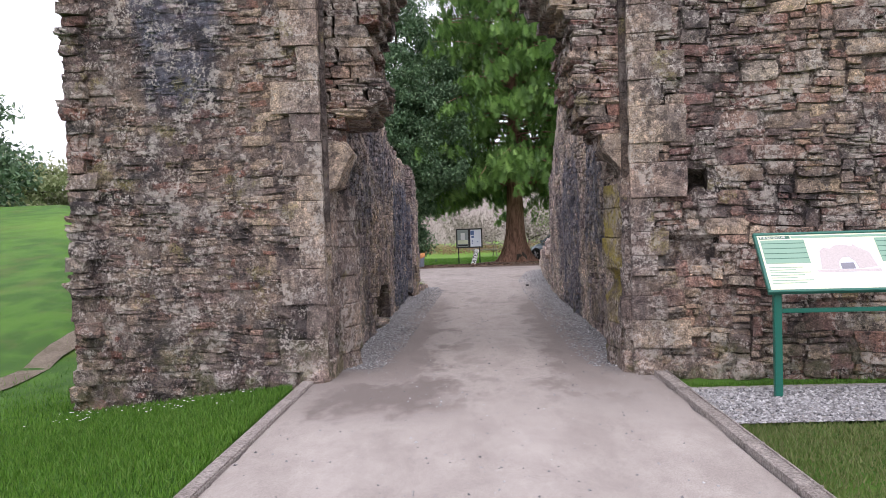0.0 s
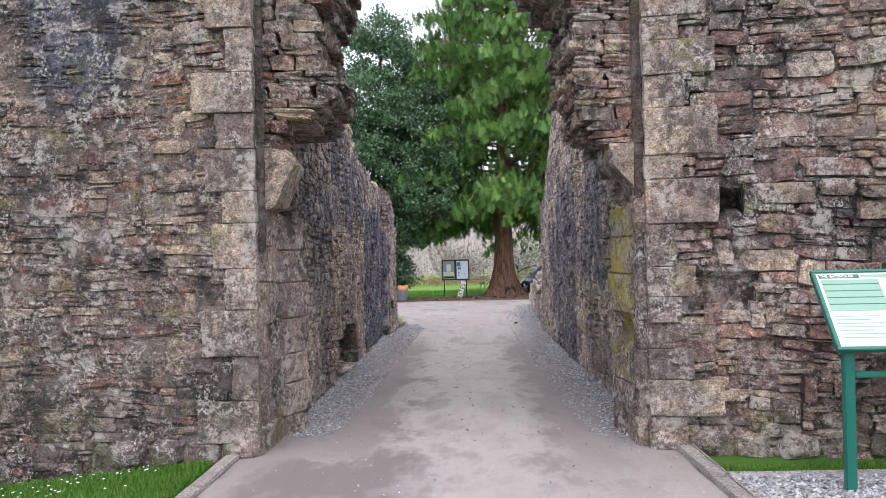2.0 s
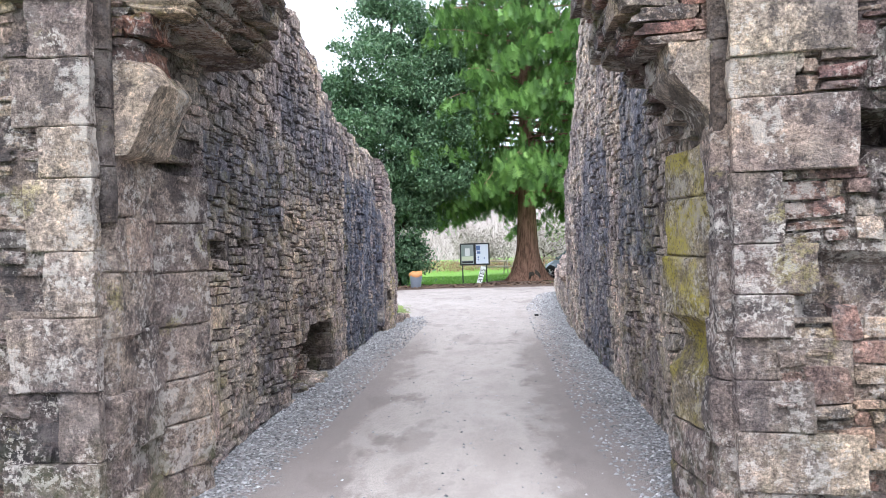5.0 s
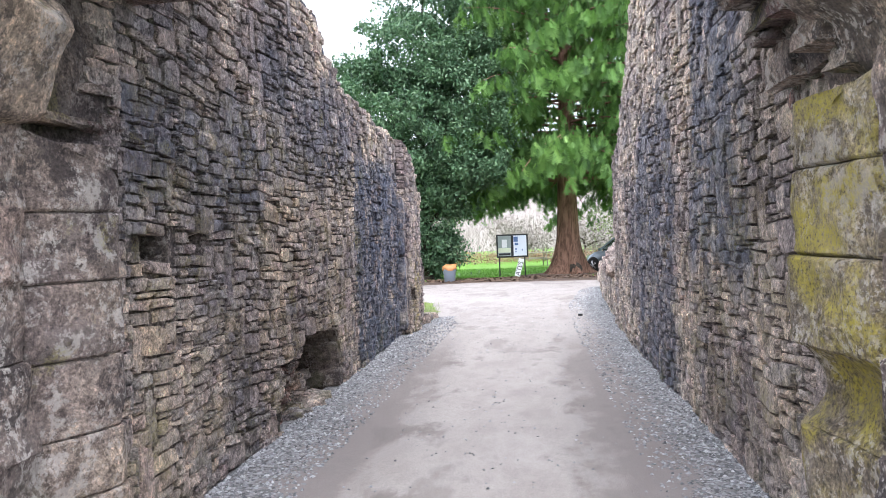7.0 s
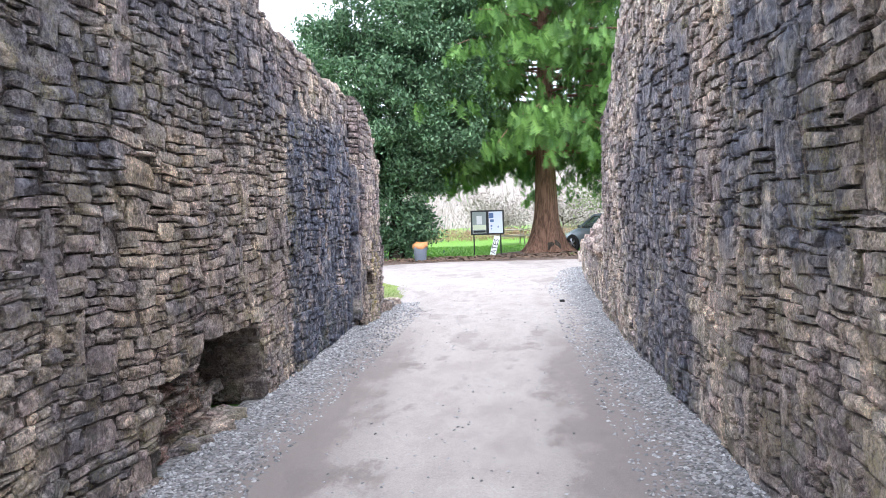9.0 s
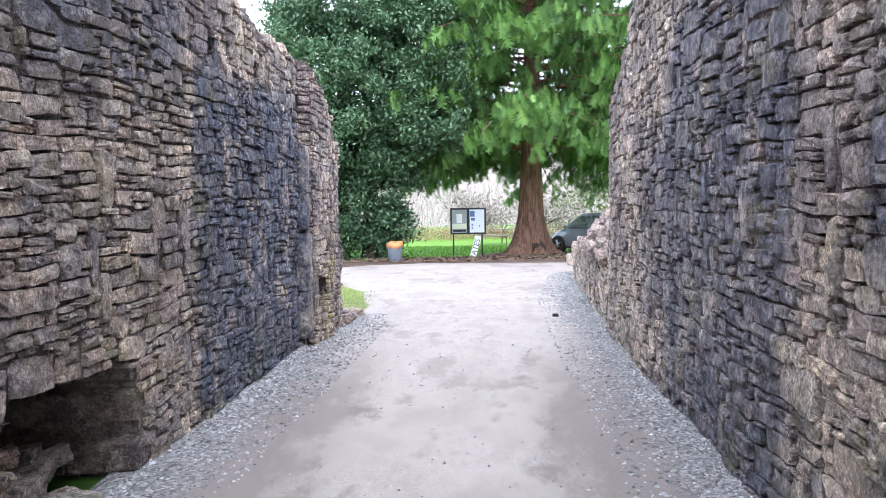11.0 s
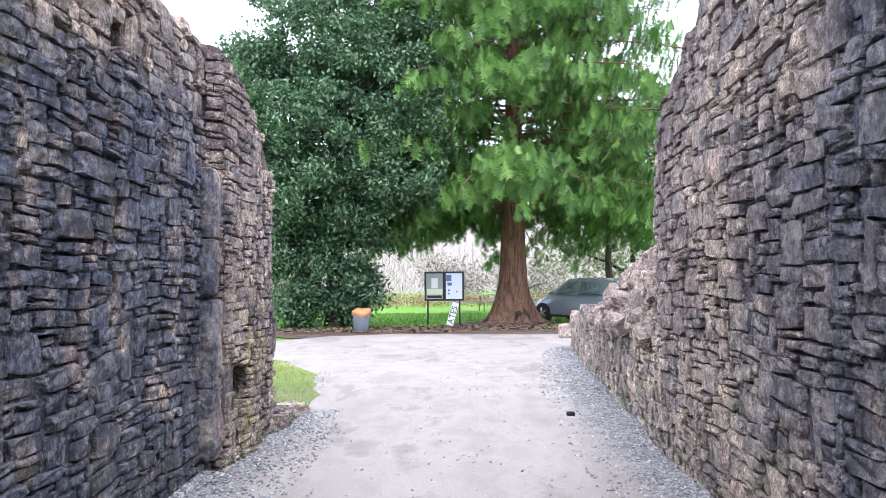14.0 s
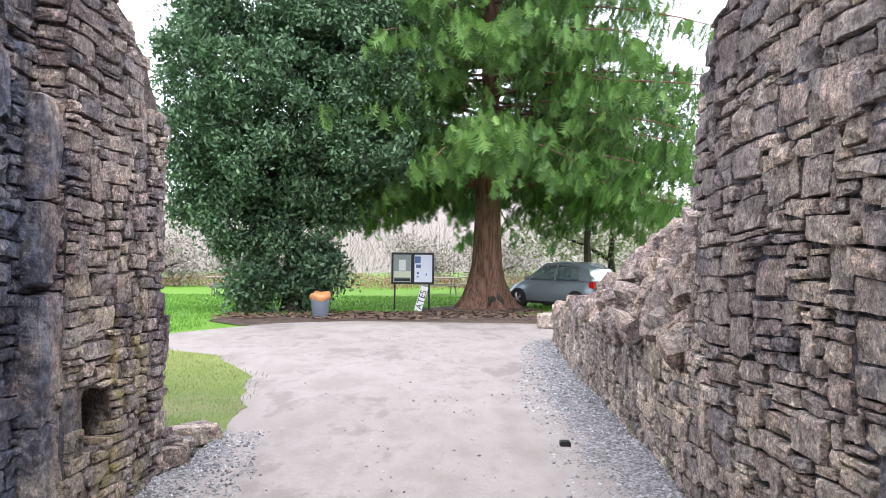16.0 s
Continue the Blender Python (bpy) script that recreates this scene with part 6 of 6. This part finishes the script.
def paling_fence(x0, x1, y):
    ob = thing("paling_fence", "low dark wooden paling fence at the lawn edge", "fence", (x0, y, gz(x0, y) - 0.05))
    L = x1 - x0
    part("rail", box(0, L, 0.0, 0.03, 0.25, 0.31), weathered_wood, ob)
    part("rail", box(0, L, 0.0, 0.03, 0.75, 0.81), weathered_wood, ob)
    bm = box(0, 0.03, -0.016, 0.0, 0.05, 1.0)
    me = bpy.data.meshes.new("pale")
    bm.to_mesh(me), bm.free()
    me.materials.append(weathered_wood)
    for i in range(int(L / 0.16)):
        s = put_under(new("pale", me), ob)
        s.location = (i * 0.16, 0, rng.uniform(-0.03, 0.03))
    for i in range(int(L / 2) + 1):
        part("post", box(i * 2 - 0.045, i * 2 + 0.045, 0.03, 0.12, -0.2, 1.08), weathered_wood, ob)


paling_fence(3.0, 13.0, 47.5)


def hatchback():
    """A small silver hatchback; x runs to its nose."""
    car = thing("car", "small silver-blue hatchback parked beside the cedar tree", "car")
    Lh, W = 1.78, 0.81
    # side outline: stations from tail to nose with heights of sill, waist
    st = [(-1.78, 0.42, 0.80, 0.72), (-1.70, 0.30, 0.93, 0.77), (-1.4, 0.22, 0.97, 0.80), (-0.8, 0.2, 0.95, 0.81), (0.0, 0.2, 0.93, 0.81), (0.7, 0.2, 0.92, 0.81), (1.0, 0.2, 0.90, 0.80), (1.3, 0.21, 0.82, 0.78), (1.6, 0.24, 0.70, 0.72), (1.76, 0.32, 0.58, 0.60), (1.81, 0.4, 0.5, 0.5)]
    V, F = [], []
    ring = [(-1.0, 0.12), (-1.0, 0.5), (-0.97, 0.8), (-0.86, 1.0), (0.86, 1.0), (0.97, 0.8), (1.0, 0.5), (1.0, 0.12), (0.9, 0.0), (-0.9, 0.0)]
    for x, lo, hi, w in st:
        for a, h in ring:
            V.append((x, a * w, lo + (hi - lo) * h))
    n = len(ring)
    for i in range(len(st) - 1):
        for j in range(n):
            F.append([i * n + j, (i + 1) * n + j, (i + 1) * n + (j + 1) % n, i * n + (j + 1) % n])
    F.append(list(range(n))[::-1]), F.append([(len(st) - 1) * n + j for j in range(n)])
    me = mesh_of("body", V, F, True)
    body = part("body", me, silver_paint, car)
    # cabin: roof and pillars
    waist = 0.92
    prof = [(-1.62, 0.93, 0.70), (-1.42, 1.3, 0.60), (-1.05, 1.46, 0.57), (-0.3, 1.49, 0.575), (0.2, 1.44, 0.57), (0.95, 0.93, 0.70)]
    V, F = [], []
    for x, z, w in prof:
        V += [(x, -w, z), (x, -w * 0.9, z + 0.03), (x, w * 0.9, z + 0.03), (x, w, z)]
    for i in range(len(prof) - 1):
        for j in range(3):
            F.append([i * 4 + j, (i + 1) * 4 + j, (i + 1) * 4 + j + 1, i * 4 + j + 1])
    part("roof", mesh_of("roof", [V[i] for i in range(4, 20)], [[i * 4 + j, (i + 1) * 4 + j, (i + 1) * 4 + j + 1, i * 4 + j + 1] for i in range(3) for j in range(3)], True), silver_paint, car)
    part("windscreen", mesh_of("windscreen", [(0.95, -0.68, 0.93), (0.95, 0.68, 0.93), (0.2, 0.56, 1.45), (0.2, -0.56, 1.45)], [[0, 1, 2, 3]]), car_glass, car)
    part("rear_window", mesh_of("rear_window", [(-1.66, -0.66, 0.96), (-1.66, 0.66, 0.96), (-1.44, 0.56, 1.31), (-1.44, -0.56, 1.31)], [[0, 1, 2, 3]]), car_glass, car)
    for s in (-1, 1):
        for nm, pts in (("front_window", [(0.78, 0.745, 0.94), (-0.28, 0.765, 0.95), (-0.28, 0.60, 1.42), (0.16, 0.595, 1.40)]), ("rear_side_window", [(-0.36, 0.765, 0.95), (-1.2, 0.745, 1.0), (-1.12, 0.61, 1.34), (-0.36, 0.6, 1.42)])):
            part(nm, mesh_of(nm, [(x, y * s, z) for x, y, z in pts], [[0, 1, 2, 3]]), car_glass, car)
        for pts in ([(0.95, 0.75, 0.92), (0.78, 0.75, 0.93), (0.16, 0.60, 1.41), (0.22, 0.58, 1.45)], [(-0.28, 0.768, 0.93), (-0.36, 0.768, 0.93), (-0.36, 0.602, 1.44), (-0.28, 0.602, 1.44)], [(-1.2, 0.75, 0.97), (-1.66, 0.7, 0.94), (-1.42, 0.59, 1.33), (-1.12, 0.60, 1.36)], [(0.22, 0.575, 1.46), (0.16, 0.61, 1.39), (-1.12, 0.62, 1.33), (-1.42, 0.6, 1.31), (-1.05, 0.57, 1.47), (-0.3, 0.575, 1.50)]):
            part("pillar", mesh_of("pillar", [(x, y * s, z) for x, y, z in pts], [list(range(len(pts)))]), silver_paint, car)
        part("tail_light", box(-1.8, -1.6, s * 0.7 - 0.07, s * 0.7 + 0.07, 0.74, 0.95, 0.02), red_lens, car, "red tail light")
        part("headlight", box(1.42, 1.7, s * 0.6 - 0.12, s * 0.6 + 0.1, 0.6, 0.72, 0.03), clear_lens, car, "clear headlight")
        part("door_mirror", box(0.62, 0.78, s * 0.9 - 0.1, s * 0.9 + 0.06, 0.92, 1.04, 0.03), silver_paint, car)
        part("door_handle", box(-0.3, -0.12, s * 0.812 - 0.012, s * 0.812 + 0.012, 0.77, 0.80, 0.005), silver_paint, car)
        part("sill_strip", box(-0.85, 0.85, s * 0.8 - 0.02, s * 0.8 + 0.02, 0.2, 0.28, 0.01), black_paint, car, "dark sill strip")
        for x in (-1.15, 1.17):
            part("wheel_arch", rod((x, s * 0.70, 0.31), (x, s * 0.818, 0.31), 0.35, 0.35, 24), black_paint, car, "dark wheel arch")
            bm = rod((x, s * 0.66, 0.30), (x, s * 0.835, 0.30), 0.30, 0.30, 28)
            wheel = part("wheel", bm, rubber, car, "black tyre")
            bm = rod((x, s * 0.83, 0.30), (x, s * 0.842, 0.30), 0.2, 0.2, 24)
            part("rim", bm, black_paint, wheel)
            bm = bmesh.new()
            for k in range(5):
                a = k * 2 * math.pi / 5
                for da in (-0.16, 0.16):
                    rod((x, s * 0.846, 0.30), (x + 0.2 * math.cos(a + da), s * 0.846, 0.30 + 0.2 * math.sin(a + da)), 0.016, 0.012, 6, bm)
            part("spokes", bm, alloy, wheel, "silver alloy spokes")
    part("rear_bumper", box(-1.82, -1.68, -0.7, 0.7, 0.36, 0.55, 0.04), silver_paint, car)
    part("front_bumper", box(1.66, 1.84, -0.62, 0.62, 0.32, 0.5, 0.04), silver_paint, car)
    part("number_plate", box(-1.835, -1.815, -0.26, 0.26, 0.6, 0.71), plain("yellow_plate", (0.6, 0.45, 0.05), 0.5), car, "yellow number plate")
    part("dashboard", box(0.3, 0.85, -0.6, 0.6, 0.85, 0.95, 0.03), black_paint, car)
    for s in (-0.35, 0.35):
        part("car_seat", box(-0.35, -0.2, s - 0.22, s + 0.22, 0.6, 1.28, 0.05), black_paint, car)
    a = 132
    x, y = 4.9, 36.96
    car.location, car.rotation_euler = (x, y, gz(x, y) - 0.035), (0, 0, radians(a))


hatchback()

# ---- single stones of the walls ----
for wall, key, material, stones in LATE:
    for m, c in stones:
        piece("stone", key, material, wall, m, c)
